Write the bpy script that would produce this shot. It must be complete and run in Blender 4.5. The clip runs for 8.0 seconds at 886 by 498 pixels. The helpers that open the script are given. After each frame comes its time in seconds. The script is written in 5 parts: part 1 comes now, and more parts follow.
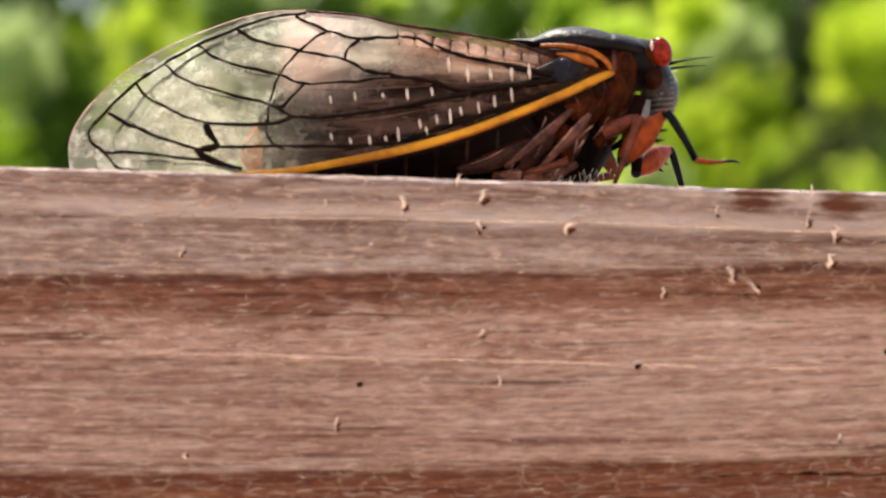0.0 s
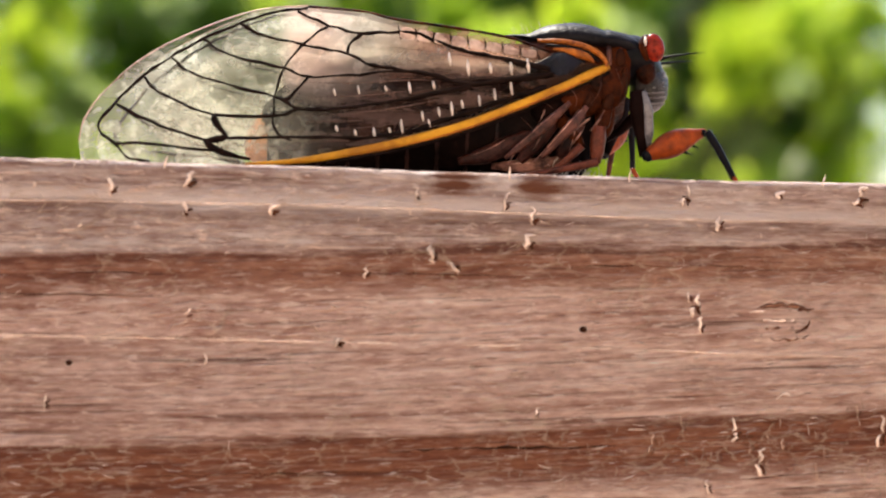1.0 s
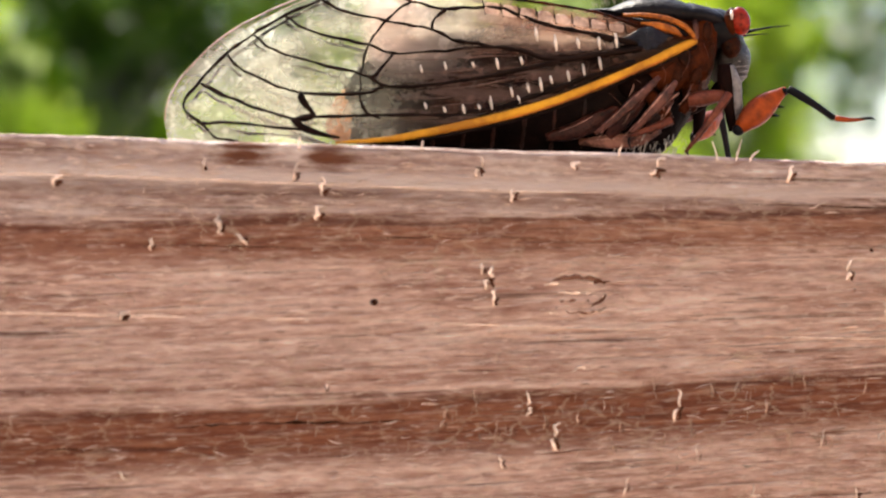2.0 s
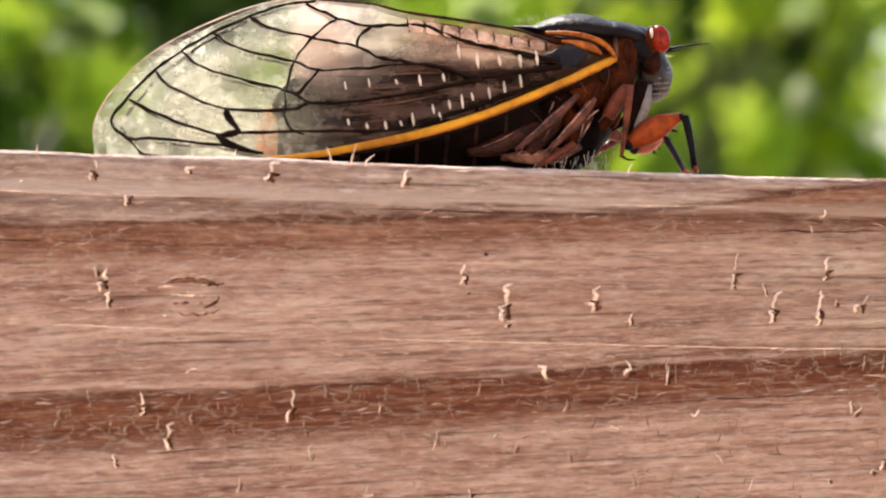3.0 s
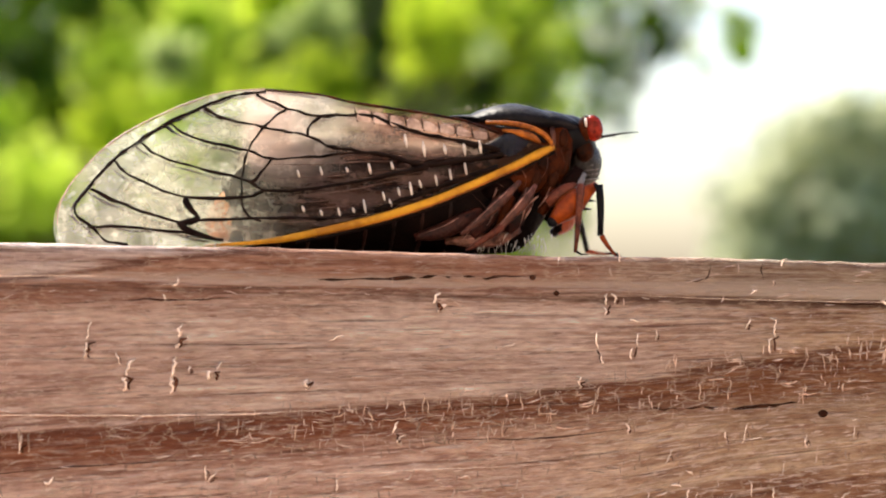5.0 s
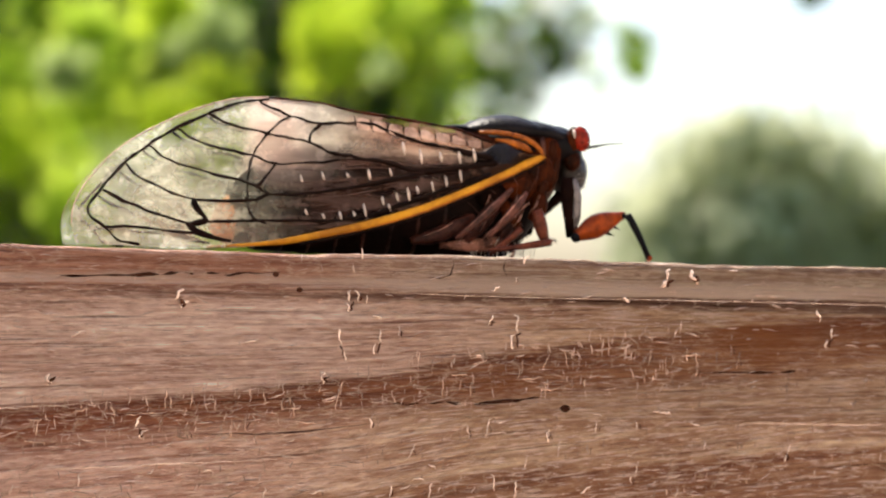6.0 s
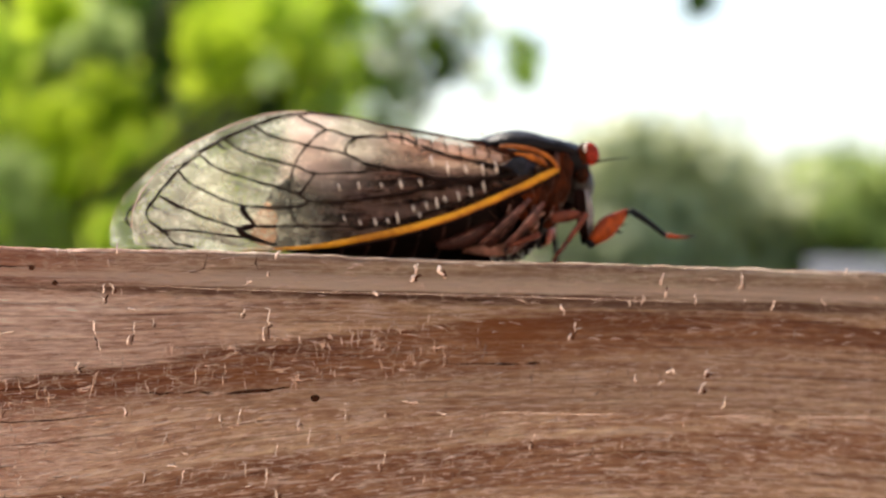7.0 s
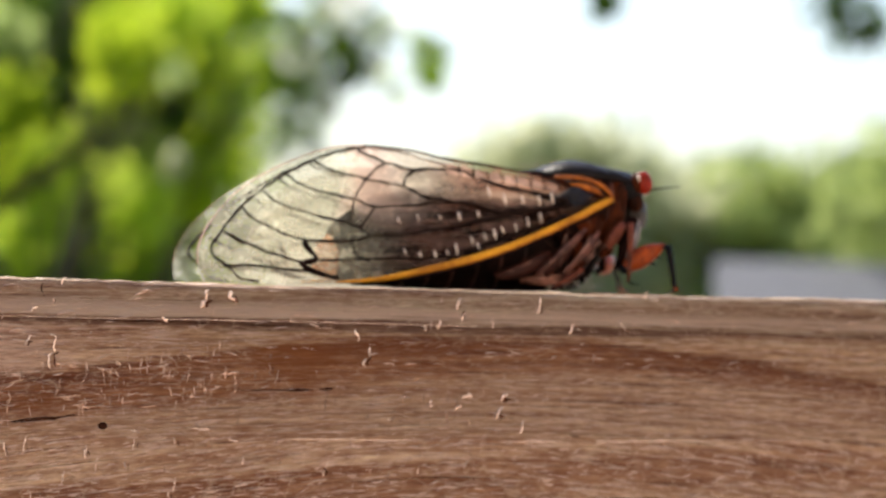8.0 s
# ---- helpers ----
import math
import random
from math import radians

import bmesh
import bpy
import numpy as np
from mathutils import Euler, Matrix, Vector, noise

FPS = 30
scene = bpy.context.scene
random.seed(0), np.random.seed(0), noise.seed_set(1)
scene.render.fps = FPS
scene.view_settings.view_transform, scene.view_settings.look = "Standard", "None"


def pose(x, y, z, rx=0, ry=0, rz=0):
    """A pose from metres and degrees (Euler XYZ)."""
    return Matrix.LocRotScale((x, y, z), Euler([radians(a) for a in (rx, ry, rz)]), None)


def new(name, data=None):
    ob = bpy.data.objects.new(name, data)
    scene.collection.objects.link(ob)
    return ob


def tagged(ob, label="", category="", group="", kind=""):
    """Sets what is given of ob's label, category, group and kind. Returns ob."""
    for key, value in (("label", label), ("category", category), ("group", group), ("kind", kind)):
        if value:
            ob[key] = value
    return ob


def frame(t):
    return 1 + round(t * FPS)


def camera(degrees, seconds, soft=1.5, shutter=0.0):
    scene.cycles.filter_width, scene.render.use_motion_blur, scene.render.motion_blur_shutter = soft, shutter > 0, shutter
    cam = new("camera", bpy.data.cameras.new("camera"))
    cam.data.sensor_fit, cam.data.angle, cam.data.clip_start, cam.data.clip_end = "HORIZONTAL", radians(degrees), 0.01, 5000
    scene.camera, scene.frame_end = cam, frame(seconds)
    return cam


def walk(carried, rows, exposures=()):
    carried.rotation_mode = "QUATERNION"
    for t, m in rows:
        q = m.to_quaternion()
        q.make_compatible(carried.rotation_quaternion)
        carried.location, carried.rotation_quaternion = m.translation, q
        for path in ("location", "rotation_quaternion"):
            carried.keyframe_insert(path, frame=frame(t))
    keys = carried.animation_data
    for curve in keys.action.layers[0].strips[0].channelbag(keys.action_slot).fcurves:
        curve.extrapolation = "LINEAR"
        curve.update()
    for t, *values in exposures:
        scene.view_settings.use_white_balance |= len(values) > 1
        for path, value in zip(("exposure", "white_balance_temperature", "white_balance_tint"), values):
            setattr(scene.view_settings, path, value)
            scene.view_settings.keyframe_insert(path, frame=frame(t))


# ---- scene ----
MM = 0.001

# ---- the camera and its walk ----
cam = camera(21.0, 8.0, soft=2.0)
cam.data.dof.use_dof = True
cam.data.dof.focus_distance = 0.1455
cam.data.dof.aperture_fstop = 56.0

# seconds, eye in millimetres, yaw (to the left), pitch and roll in degrees
VIEW = [
    (0.0, -2.78, -129.98, -5.66, -1.38, 0.819, 1.683),
    (0.5, 1.82, -129.91, -7.37, -2.647, 0.982, 1.575),
    (1.0, 7.21, -134.19, -6.85, -4.064, 1.053, 1.575),
    (1.5, 10.44, -134.43, -7.85, -4.641, 1.236, 1.565),
    (1.7, 11.60, -132.21, -6.34, -5.626, 0.265, 1.630),
    (2.8, 36.40, -135.36, -6.27, -4.263, 0.404, 1.450),
    (3.0, 41.60, -136.53, -2.94, -3.697, -0.783, 1.830),
    (3.5, 46.31, -137.54, -3.14, -5.439, -0.214, 1.675),
    (4.0, 52.72, -139.41, -4.06, -6.998, 0.345, 1.380),
    (4.5, 55.85, -137.50, -5.02, -8.929, -0.057, 1.432),
    (5.0, 61.18, -140.63, -0.79, -10.90, 0.413, 1.373),
    (5.2, 62.88, -140.60, -0.45, -11.261, 0.163, 1.466),
    (6.3, 71.91, -146.35, -2.18, -14.139, 1.067, 1.436),
    (6.5, 72.78, -147.38, -2.29, -14.637, 1.102, 1.500),
    (7.0, 77.41, -152.54, -2.27, -15.884, 1.067, 1.562),
    (7.5, 80.20, -150.16, -3.90, -17.061, 1.074, 1.575),
    (8.0, 85.17, -153.40, -0.50, -18.052, 1.162, 1.478),
]


def view_pose(x, y, z, yaw, pitch, roll):
    turn = Euler((radians(90 + pitch), 0, radians(yaw))).to_matrix().to_4x4()
    return Matrix.Translation((x * MM, y * MM, z * MM)) @ turn @ pose(0, 0, 0, 0, 0, roll)


walk(cam, [(t, view_pose(*v)) for t, *v in VIEW], exposures=[(0.0, 0.84), (1.5, 0.96), (3.0, 1.04), (3.5, 1.00), (4.5, 0.95), (6.5, 0.80), (8.0, 0.72)])

# ---- sky and sun ----
SUN_EL, SUN_AZ = 54.0, -25.0      # degrees; azimuth from +y towards +x
world = bpy.data.worlds.new("sky")
scene.world = world
world.use_nodes = True
wn = world.node_tree.nodes
sky = wn.new("ShaderNodeTexSky")
sky.sky_type, sky.sun_disc = "NISHITA", False
sky.sun_elevation, sky.sun_rotation = radians(SUN_EL), radians(SUN_AZ)
sky.air_density, sky.dust_density = 1.0, 2.2
wn["Background"].inputs["Strength"].default_value = 0.15
world.node_tree.links.new(sky.outputs["Color"], wn["Background"].inputs["Color"])

sun = new("sun", bpy.data.lights.new("sun", "SUN"))
sun.data.energy, sun.data.angle, sun.data.color = 4.6, radians(0.6), (1.0, 0.92, 0.80)
sun_way = Vector((math.sin(radians(SUN_AZ)) * math.cos(radians(SUN_EL)),
                  math.cos(radians(SUN_AZ)) * math.cos(radians(SUN_EL)), math.sin(radians(SUN_EL))))
sun.rotation_euler = sun_way.to_track_quat("Z", "Y").to_euler()

# ---- materials ----


def material(name):
    m = bpy.data.materials.new(name)
    m.use_nodes = True
    return m, m.node_tree.nodes, m.node_tree.links, m.node_tree.nodes["Principled BSDF"]


def node(nodes, kind, **sets):
    n = nodes.new("ShaderNode" + kind)
    for k, v in sets.items():
        if k in n.inputs:
            n.inputs[k].default_value = v
    return n


def math_node(nodes, links, op, a, b=0.0, c=0.0):
    n = nodes.new("ShaderNodeMath")
    n.operation = op
    for i, v in enumerate((a, b, c)):
        if isinstance(v, (int, float)):
            n.inputs[i].default_value = v
        else:
            links.new(v, n.inputs[i])
    return n.outputs[0]


def blend(nodes, links, fac, a, b):
    n = nodes.new("ShaderNodeMix")
    n.data_type = "RGBA"
    for i, v in ((0, fac), (6, a), (7, b)):
        if isinstance(v, (int, float)):
            n.inputs[i].default_value = v
        elif isinstance(v, tuple):
            n.inputs[i].default_value = (*v, 1)
        else:
            links.new(v, n.inputs[i])
    return n.outputs[2]


def coat(name, rgb, rough=0.5, vary=0.3, size=400.0, bump=0.2, spec=0.5, metal=0.0, dark=None):
    """A plain organic or painted surface with mottling at two scales and a fine relief."""
    m, nodes, links, bsdf = material(name)
    place = nodes.new("ShaderNodeTexCoord").outputs["Object"]
    n1 = node(nodes, "TexNoise", Scale=size, Detail=4.0)
    n2 = node(nodes, "TexNoise", Scale=size * 6, Detail=3.0)
    for n in (n1, n2):
        links.new(place, n.inputs["Vector"])
    low = dark or tuple(c * (1 - vary) for c in rgb)
    high = tuple(min(1, c * (1 + vary * 0.7)) for c in rgb)
    f = math_node(nodes, links, "MULTIPLY_ADD", n2.outputs["Fac"], 0.5, -0.25)
    f = math_node(nodes, links, "ADD", f, n1.outputs["Fac"])
    ramp = nodes.new("ShaderNodeMapRange")
    ramp.inputs[1].default_value, ramp.inputs[2].default_value = 0.32, 0.68
    links.new(f, ramp.inputs[0])
    links.new(blend(nodes, links, ramp.outputs[0], low, high), bsdf.inputs["Base Color"])
    bsdf.inputs["Roughness"].default_value, bsdf.inputs["Metallic"].default_value = rough, metal
    bsdf.inputs["Specular IOR Level"].default_value = spec
    b = node(nodes, "Bump", Strength=bump, Distance=0.25 / size)
    links.new(n2.outputs["Fac"], b.inputs["Height"])
    links.new(b.outputs["Normal"], bsdf.inputs["Normal"])
    return m


SPAN = (-60.0, 190.0)             # millimetres along the rail that the wood's rings are laid out over


def ring_line(nodes, links, x, points, low=-30.0, high=5.0):
    """The height (mm) of one growth ring along the rail, as a curve through a few points."""
    n = nodes.new("ShaderNodeFloatCurve")
    curve = n.mapping.curves[0]
    at = [((px - SPAN[0]) / (SPAN[1] - SPAN[0]), (pz - low) / (high - low)) for px, pz in points]
    curve.points[0].location, curve.points[1].location = (0.0, at[0][1]), (1.0, at[-1][1])
    for p in at:
        curve.points.new(*p)
    n.mapping.update()
    links.new(math_node(nodes, links, "DIVIDE", math_node(nodes, links, "SUBTRACT", x, SPAN[0]), SPAN[1] - SPAN[0]), n.inputs["Value"])
    return math_node(nodes, links, "MULTIPLY_ADD", n.outputs[0], high - low, low)


RING_A = [(-24, -6.0), (0, -5.1), (22, -4.0), (44, -3.1), (63, -1.8), (74, -0.2), (90, 1.0)]
RING_B = [(-24, -8.1), (0, -7.1), (25, -6.3), (45, -5.2), (65, -3.7), (82, -2.7), (97, -2.5), (120, -2.7), (150, -2.9), (170, -3.1)]
RING_C = [(-24, -16.5), (0, -15.7), (23, -14.2), (46, -12.4), (66, -10.7), (84, -9.1), (98, -7.7), (106, -6.2), (120, -4.4), (136, -3.1), (153, -3.9), (170, -5.9)]
RING_D = [(-24, -21.0), (1, -19.2), (28, -16.9), (46, -15.5), (66, -13.3), (85, -11.3), (102, -9.4), (119, -7.8), (130, -6.6), (145, -5.5), (158, -6.0), (170, -6.8)]
RING_E = [(60, -22.0), (75, -19.0), (90, -16.2), (106, -13.6), (120, -12.2), (142, -11.2), (170, -10.4)]
RING_F = [(60, -26.0), (85, -22.0), (106, -17.5), (125, -15.5), (145, -13.8), (170, -13.0)]


def wood_material():
    m, nodes, links, bsdf = material("weathered_wood")
    split = nodes.new("ShaderNodeSeparateXYZ")
    links.new(nodes.new("ShaderNodeTexCoord").outputs["Object"], split.inputs[0])
    x = math_node(nodes, links, "MULTIPLY", split.outputs[0], 1000.0)
    y = math_node(nodes, links, "MULTIPLY", split.outputs[1], 1000.0)
    z = math_node(nodes, links, "MULTIPLY", split.outputs[2], 1000.0)
    rings = [ring_line(nodes, links, x, r) for r in (RING_A, RING_B, RING_C, RING_D, RING_E, RING_F)]
    # the grain follows the rings: it climbs with ring C below it and lies level at the top edge
    lean = math_node(nodes, links, "MULTIPLY", math_node(nodes, links, "ADD", rings[2], 13.0), 0.85)
    depth = nodes.new("ShaderNodeMapRange")
    depth.inputs[1].default_value, depth.inputs[2].default_value = 0.0, -10.0
    links.new(z, depth.inputs[0])
    zg = math_node(nodes, links, "SUBTRACT", z, math_node(nodes, links, "MULTIPLY", lean, depth.outputs[0]))

    def grain(kx, kz, detail=4.0, seed=0.0, rough=0.6):
        c = nodes.new("ShaderNodeCombineXYZ")
        links.new(math_node(nodes, links, "MULTIPLY", x, kx), c.inputs[0])
        links.new(math_node(nodes, links, "MULTIPLY_ADD", y, 0.3, seed), c.inputs[1])
        links.new(math_node(nodes, links, "MULTIPLY", zg, kz), c.inputs[2])
        n = node(nodes, "TexNoise", Scale=1.0, Detail=detail, Roughness=rough)
        links.new(c.outputs[0], n.inputs["Vector"])
        return n.outputs["Fac"]

    broad, mid, fine, hair = grain(0.02, 0.45, 3, 3), grain(0.085, 1.6, 4, 11), grain(0.72, 3.0, 4, 23), grain(1.1, 5.5, 3, 37, 0.7)
    blotch = grain(0.09, 0.12, 4, 57)
    wander = math_node(nodes, links, "MULTIPLY_ADD", mid, 1.6, -0.8)
    zw = math_node(nodes, links, "ADD", z, wander)

    def below(ring, soft):
        """0 above a ring, 1 below it, over soft millimetres."""
        r = nodes.new("ShaderNodeMapRange")
        r.interpolation_type = "SMOOTHSTEP"
        links.new(math_node(nodes, links, "SUBTRACT", ring, zw), r.inputs[0])
        r.inputs[1].default_value, r.inputs[2].default_value = -soft, soft
        return r.outputs[0]

    warm = nodes.new("ShaderNodeMapRange")
    warm.inputs[1].default_value, warm.inputs[2].default_value = 84.0, 120.0
    links.new(x, warm.inputs[0])
    side = nodes.new("ShaderNodeMapRange")
    side.inputs[1].default_value, side.inputs[2].default_value = -5.0, 50.0
    links.new(x, side.inputs[0])
    tan = nodes.new("ShaderNodeMapRange")
    tan.inputs[1].default_value, tan.inputs[2].default_value = 94.0, 108.0
    links.new(x, tan.inputs[0])
    rust = blend(nodes, links, warm.outputs[0], (0.25, 0.085, 0.045), (0.31, 0.132, 0.064))
    brown = blend(nodes, links, side.outputs[0], (0.28, 0.115, 0.074), (0.41, 0.190, 0.124))
    edge = blend(nodes, links, tan.outputs[0], brown, blend(nodes, links, warm.outputs[0], (0.60, 0.43, 0.335), (0.39, 0.262, 0.180)))
    pale = blend(nodes, links, warm.outputs[0], blend(nodes, links, side.outputs[0], (0.560, 0.345, 0.290), (0.68, 0.425, 0.345)), (0.50, 0.302, 0.182))
    bare = nodes.new("ShaderNodeMapRange")
    bare.inputs[1].default_value, bare.inputs[2].default_value = 25.0, 9.0
    links.new(math_node(nodes, links, "ABSOLUTE", math_node(nodes, links, "SUBTRACT", x, 86.0)), bare.inputs[0])
    under = blend(nodes, links, tan.outputs[0], pale, (0.50, 0.305, 0.200))
    pale = blend(nodes, links, bare.outputs[0], pale, (0.72, 0.490, 0.400))
    grey = blend(nodes, links, side.outputs[0], (0.455, 0.318, 0.286), (0.67, 0.475, 0.418))
    col = grey
    col = blend(nodes, links, below(rings[0], 0.35), col, edge)
    col = blend(nodes, links, below(rings[1], 0.8), col, pale)
    col = blend(nodes, links, below(rings[2], 0.35), col, rust)
    col = blend(nodes, links, below(rings[3], 0.9), col, under)
    col = blend(nodes, links, below(rings[4], 0.6), col, (0.36, 0.180, 0.105))
    col = blend(nodes, links, below(rings[5], 0.8), col, under)

    def streak(fac, lo, hi, strength, colour, col):
        r = nodes.new("ShaderNodeMapRange")
        r.inputs[1].default_value, r.inputs[2].default_value = lo, hi
        links.new(fac, r.inputs[0])
        return blend(nodes, links, math_node(nodes, links, "MULTIPLY", r.outputs[0], strength), col, colour)

    tone = math_node(nodes, links, "MULTIPLY_ADD", broad, 1.5, 0.42)
    worn = math_node(nodes, links, "MULTIPLY_ADD", warm.outputs[0], 0.10, 1.0)
    for fac, amount in ((mid, 2.4), (fine, 1.75), (hair, 0.5)):
        fac = math_node(nodes, links, "MULTIPLY_ADD", math_node(nodes, links, "SUBTRACT", fac, 0.5), worn, 0.5)
        tone = math_node(nodes, links, "MULTIPLY", tone, math_node(nodes, links, "MULTIPLY_ADD", fac, amount, 1 - amount / 2))
    # dark grain is redder, light grain paler
    parts, whole = nodes.new("ShaderNodeSeparateColor"), nodes.new("ShaderNodeCombineColor")
    links.new(col, parts.inputs[0])
    for k, power in enumerate((0.78, 1.12, 1.24)):
        links.new(math_node(nodes, links, "MULTIPLY", parts.outputs[k], math_node(nodes, links, "POWER", tone, power)), whole.inputs[k])
    col = whole.outputs[0]
    # pale fibres are rarer in the dark late wood between the rings
    late = math_node(nodes, links, "ADD", math_node(nodes, links, "SUBTRACT", below(rings[0], 0.35), below(rings[1], 0.8)), math_node(nodes, links, "SUBTRACT", below(rings[2], 0.35), below(rings[3], 0.9)))
    late = math_node(nodes, links, "MINIMUM", math_node(nodes, links, "MAXIMUM", late, 0.0), 1.0)
    sparse = math_node(nodes, links, "MULTIPLY_ADD", late, -0.62, 1.0)
    strand, gap = grain(0.34, 4.4, 4, 71, 0.65), grain(0.07, 3.0, 5, 83, 0.7)
    dash, nick = grain(0.80, 4.4, 3, 117, 0.6), grain(0.50, 4.4, 4, 131, 0.65)
    col = streak(strand, 0.53, 0.63, math_node(nodes, links, "MULTIPLY", sparse, 0.65), (0.97, 0.79, 0.71), col)
    col = streak(gap, 0.445, 0.34, 0.85, (0.11, 0.036, 0.020), col)
    col = streak(nick, 0.41, 0.33, 0.62, (0.17, 0.050, 0.026), col)
    col = streak(dash, 0.57, 0.65, math_node(nodes, links, "MULTIPLY", sparse, 0.75), (0.98, 0.79, 0.71), col)
    col = streak(blotch, 0.60, 0.78, 0.30, (0.20, 0.10, 0.07), col)
    # a pale strip with a dark line under it, close to the edge
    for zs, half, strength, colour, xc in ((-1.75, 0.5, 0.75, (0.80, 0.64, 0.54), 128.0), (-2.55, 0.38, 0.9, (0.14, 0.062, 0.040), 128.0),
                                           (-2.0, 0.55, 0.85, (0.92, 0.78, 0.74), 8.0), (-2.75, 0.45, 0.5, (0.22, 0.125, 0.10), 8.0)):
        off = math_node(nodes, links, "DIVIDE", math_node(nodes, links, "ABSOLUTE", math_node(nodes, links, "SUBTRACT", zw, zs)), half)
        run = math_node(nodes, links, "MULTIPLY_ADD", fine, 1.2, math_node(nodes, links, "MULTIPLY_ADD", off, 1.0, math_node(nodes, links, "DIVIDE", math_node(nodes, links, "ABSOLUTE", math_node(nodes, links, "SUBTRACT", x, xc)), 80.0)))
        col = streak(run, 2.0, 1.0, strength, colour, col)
    # the dark upper rim of the first and third rings
    for ring, strength in ((rings[0], 0.75), (rings[2], 0.45)):
        off = math_node(nodes, links, "DIVIDE", math_node(nodes, links, "ABSOLUTE", math_node(nodes, links, "SUBTRACT", zw, math_node(nodes, links, "SUBTRACT", ring, 0.25))), 0.30)
        col = streak(math_node(nodes, links, "MULTIPLY_ADD", fine, 2.4, off), 2.2, 1.2, strength, (0.13, 0.042, 0.026), col)
    # torn flakes: short broken rims across the grain, some pale and some dark
    torn = grain(0.16, 0.30, 2, 91)
    c = nodes.new("ShaderNodeCombineXYZ")
    links.new(math_node(nodes, links, "MULTIPLY_ADD", fine, 0.9, math_node(nodes, links, "MULTIPLY", x, 0.55)), c.inputs[0])
    links.new(math_node(nodes, links, "MULTIPLY_ADD", hair, 0.5, math_node(nodes, links, "MULTIPLY", zg, 0.85)), c.inputs[2])
    flakes = nodes.new("ShaderNodeTexVoronoi")
    flakes.feature = "DISTANCE_TO_EDGE"
    flakes.distance = "EUCLIDEAN"
    flakes.inputs["Scale"].default_value = 1.0
    links.new(c.outputs[0], flakes.inputs["Vector"])
    rim = nodes.new("ShaderNodeMapRange")
    rim.inputs[1].default_value, rim.inputs[2].default_value = 0.055, 0.015
    links.new(flakes.outputs["Distance"], rim.inputs[0])
    where = nodes.new("ShaderNodeMapRange")
    where.inputs[1].default_value, where.inputs[2].default_value = 0.46, 0.66
    links.new(math_node(nodes, links, "MULTIPLY_ADD", side.outputs[0], 0.06, torn), where.inputs[0])
    flake_rim = math_node(nodes, links, "MULTIPLY", rim.outputs[0], math_node(nodes, links, "MULTIPLY", where.outputs[0], math_node(nodes, links, "GREATER_THAN", hair, 0.46)))
    frayed = nodes.new("ShaderNodeMapRange")
    frayed.inputs[1].default_value, frayed.inputs[2].default_value = 34.0, 12.0
    links.new(math_node(nodes, links, "ABSOLUTE", math_node(nodes, links, "SUBTRACT", x, 106.0)), frayed.inputs[0])
    col = streak(math_node(nodes, links, "MULTIPLY", rim.outputs[0], math_node(nodes, links, "MULTIPLY", math_node(nodes, links, "MULTIPLY", below(rings[2], 0.8), math_node(nodes, links, "SUBTRACT", 1.0, below(rings[3], 0.8))), math_node(nodes, links, "MULTIPLY", frayed.outputs[0], math_node(nodes, links, "GREATER_THAN", hair, 0.50)))), 0.0, 1.0, 0.35, (0.80, 0.62, 0.47), col)
    col = streak(flake_rim, 0.0, 1.0, 0.55, (0.78, 0.60, 0.46), col)
    # red-brown stains, with ragged rims
    for sx, sz, rx, rz, deep in ((17.2, -0.55, 1.9, 0.70, 0.95), (22.1, -0.70, 1.6, 0.78, 0.95), (125.6, -6.6, 1.1, 1.5, 0.28), (-10.0, -7.6, 4.0, 0.7, 0.4), (125.0, -4.9, 2.8, 1.5, 0.65), (128.5, -4.4, 6.0, 1.0, 0.45), (108.0, -8.0, 2.2, 0.6, 0.45), (133, -3.9, 7.0, 0.8, 0.35), (152, -4.6, 8.0, 0.7, 0.4)):
        dx = math_node(nodes, links, "DIVIDE", math_node(nodes, links, "SUBTRACT", x, sx), rx)
        dz = math_node(nodes, links, "DIVIDE", math_node(nodes, links, "SUBTRACT", z, sz), rz)
        far = math_node(nodes, links, "ADD", math_node(nodes, links, "POWER", math_node(nodes, links, "ABSOLUTE", dx), 2.0), math_node(nodes, links, "POWER", math_node(nodes, links, "ABSOLUTE", dz), 2.0))
        far = math_node(nodes, links, "ADD", far, math_node(nodes, links, "MULTIPLY_ADD", mid, 3.4, -1.7))
        far = math_node(nodes, links, "ADD", far, math_node(nodes, links, "MULTIPLY_ADD", fine, 1.6, -0.8))
        col = streak(far, 1.45, 0.45, deep, (0.30, 0.105, 0.030) if 100 < sx < 131 else (0.18, 0.053, 0.017), col)
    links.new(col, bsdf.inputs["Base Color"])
    bsdf.inputs["Roughness"].default_value = 0.72
    bsdf.inputs["Specular IOR Level"].default_value = 0.25
    ridge = math_node(nodes, links, "MULTIPLY_ADD", dash, 1.3, math_node(nodes, links, "MULTIPLY_ADD", nick, 1.2, math_node(nodes, links, "MULTIPLY", hair, 0.9)))
    high = math_node(nodes, links, "ADD", math_node(nodes, links, "MULTIPLY_ADD", mid, 1.2, ridge), math_node(nodes, links, "ADD", fine, math_node(nodes, links, "MULTIPLY_ADD", gap, 1.5, math_node(nodes, links, "MULTIPLY", flake_rim, 0.5))))
    b = node(nodes, "Bump", Strength=1.0, Distance=0.0008)
    links.new(high, b.inputs["Height"])
    links.new(b.outputs["Normal"], bsdf.inputs["Normal"])
    return m


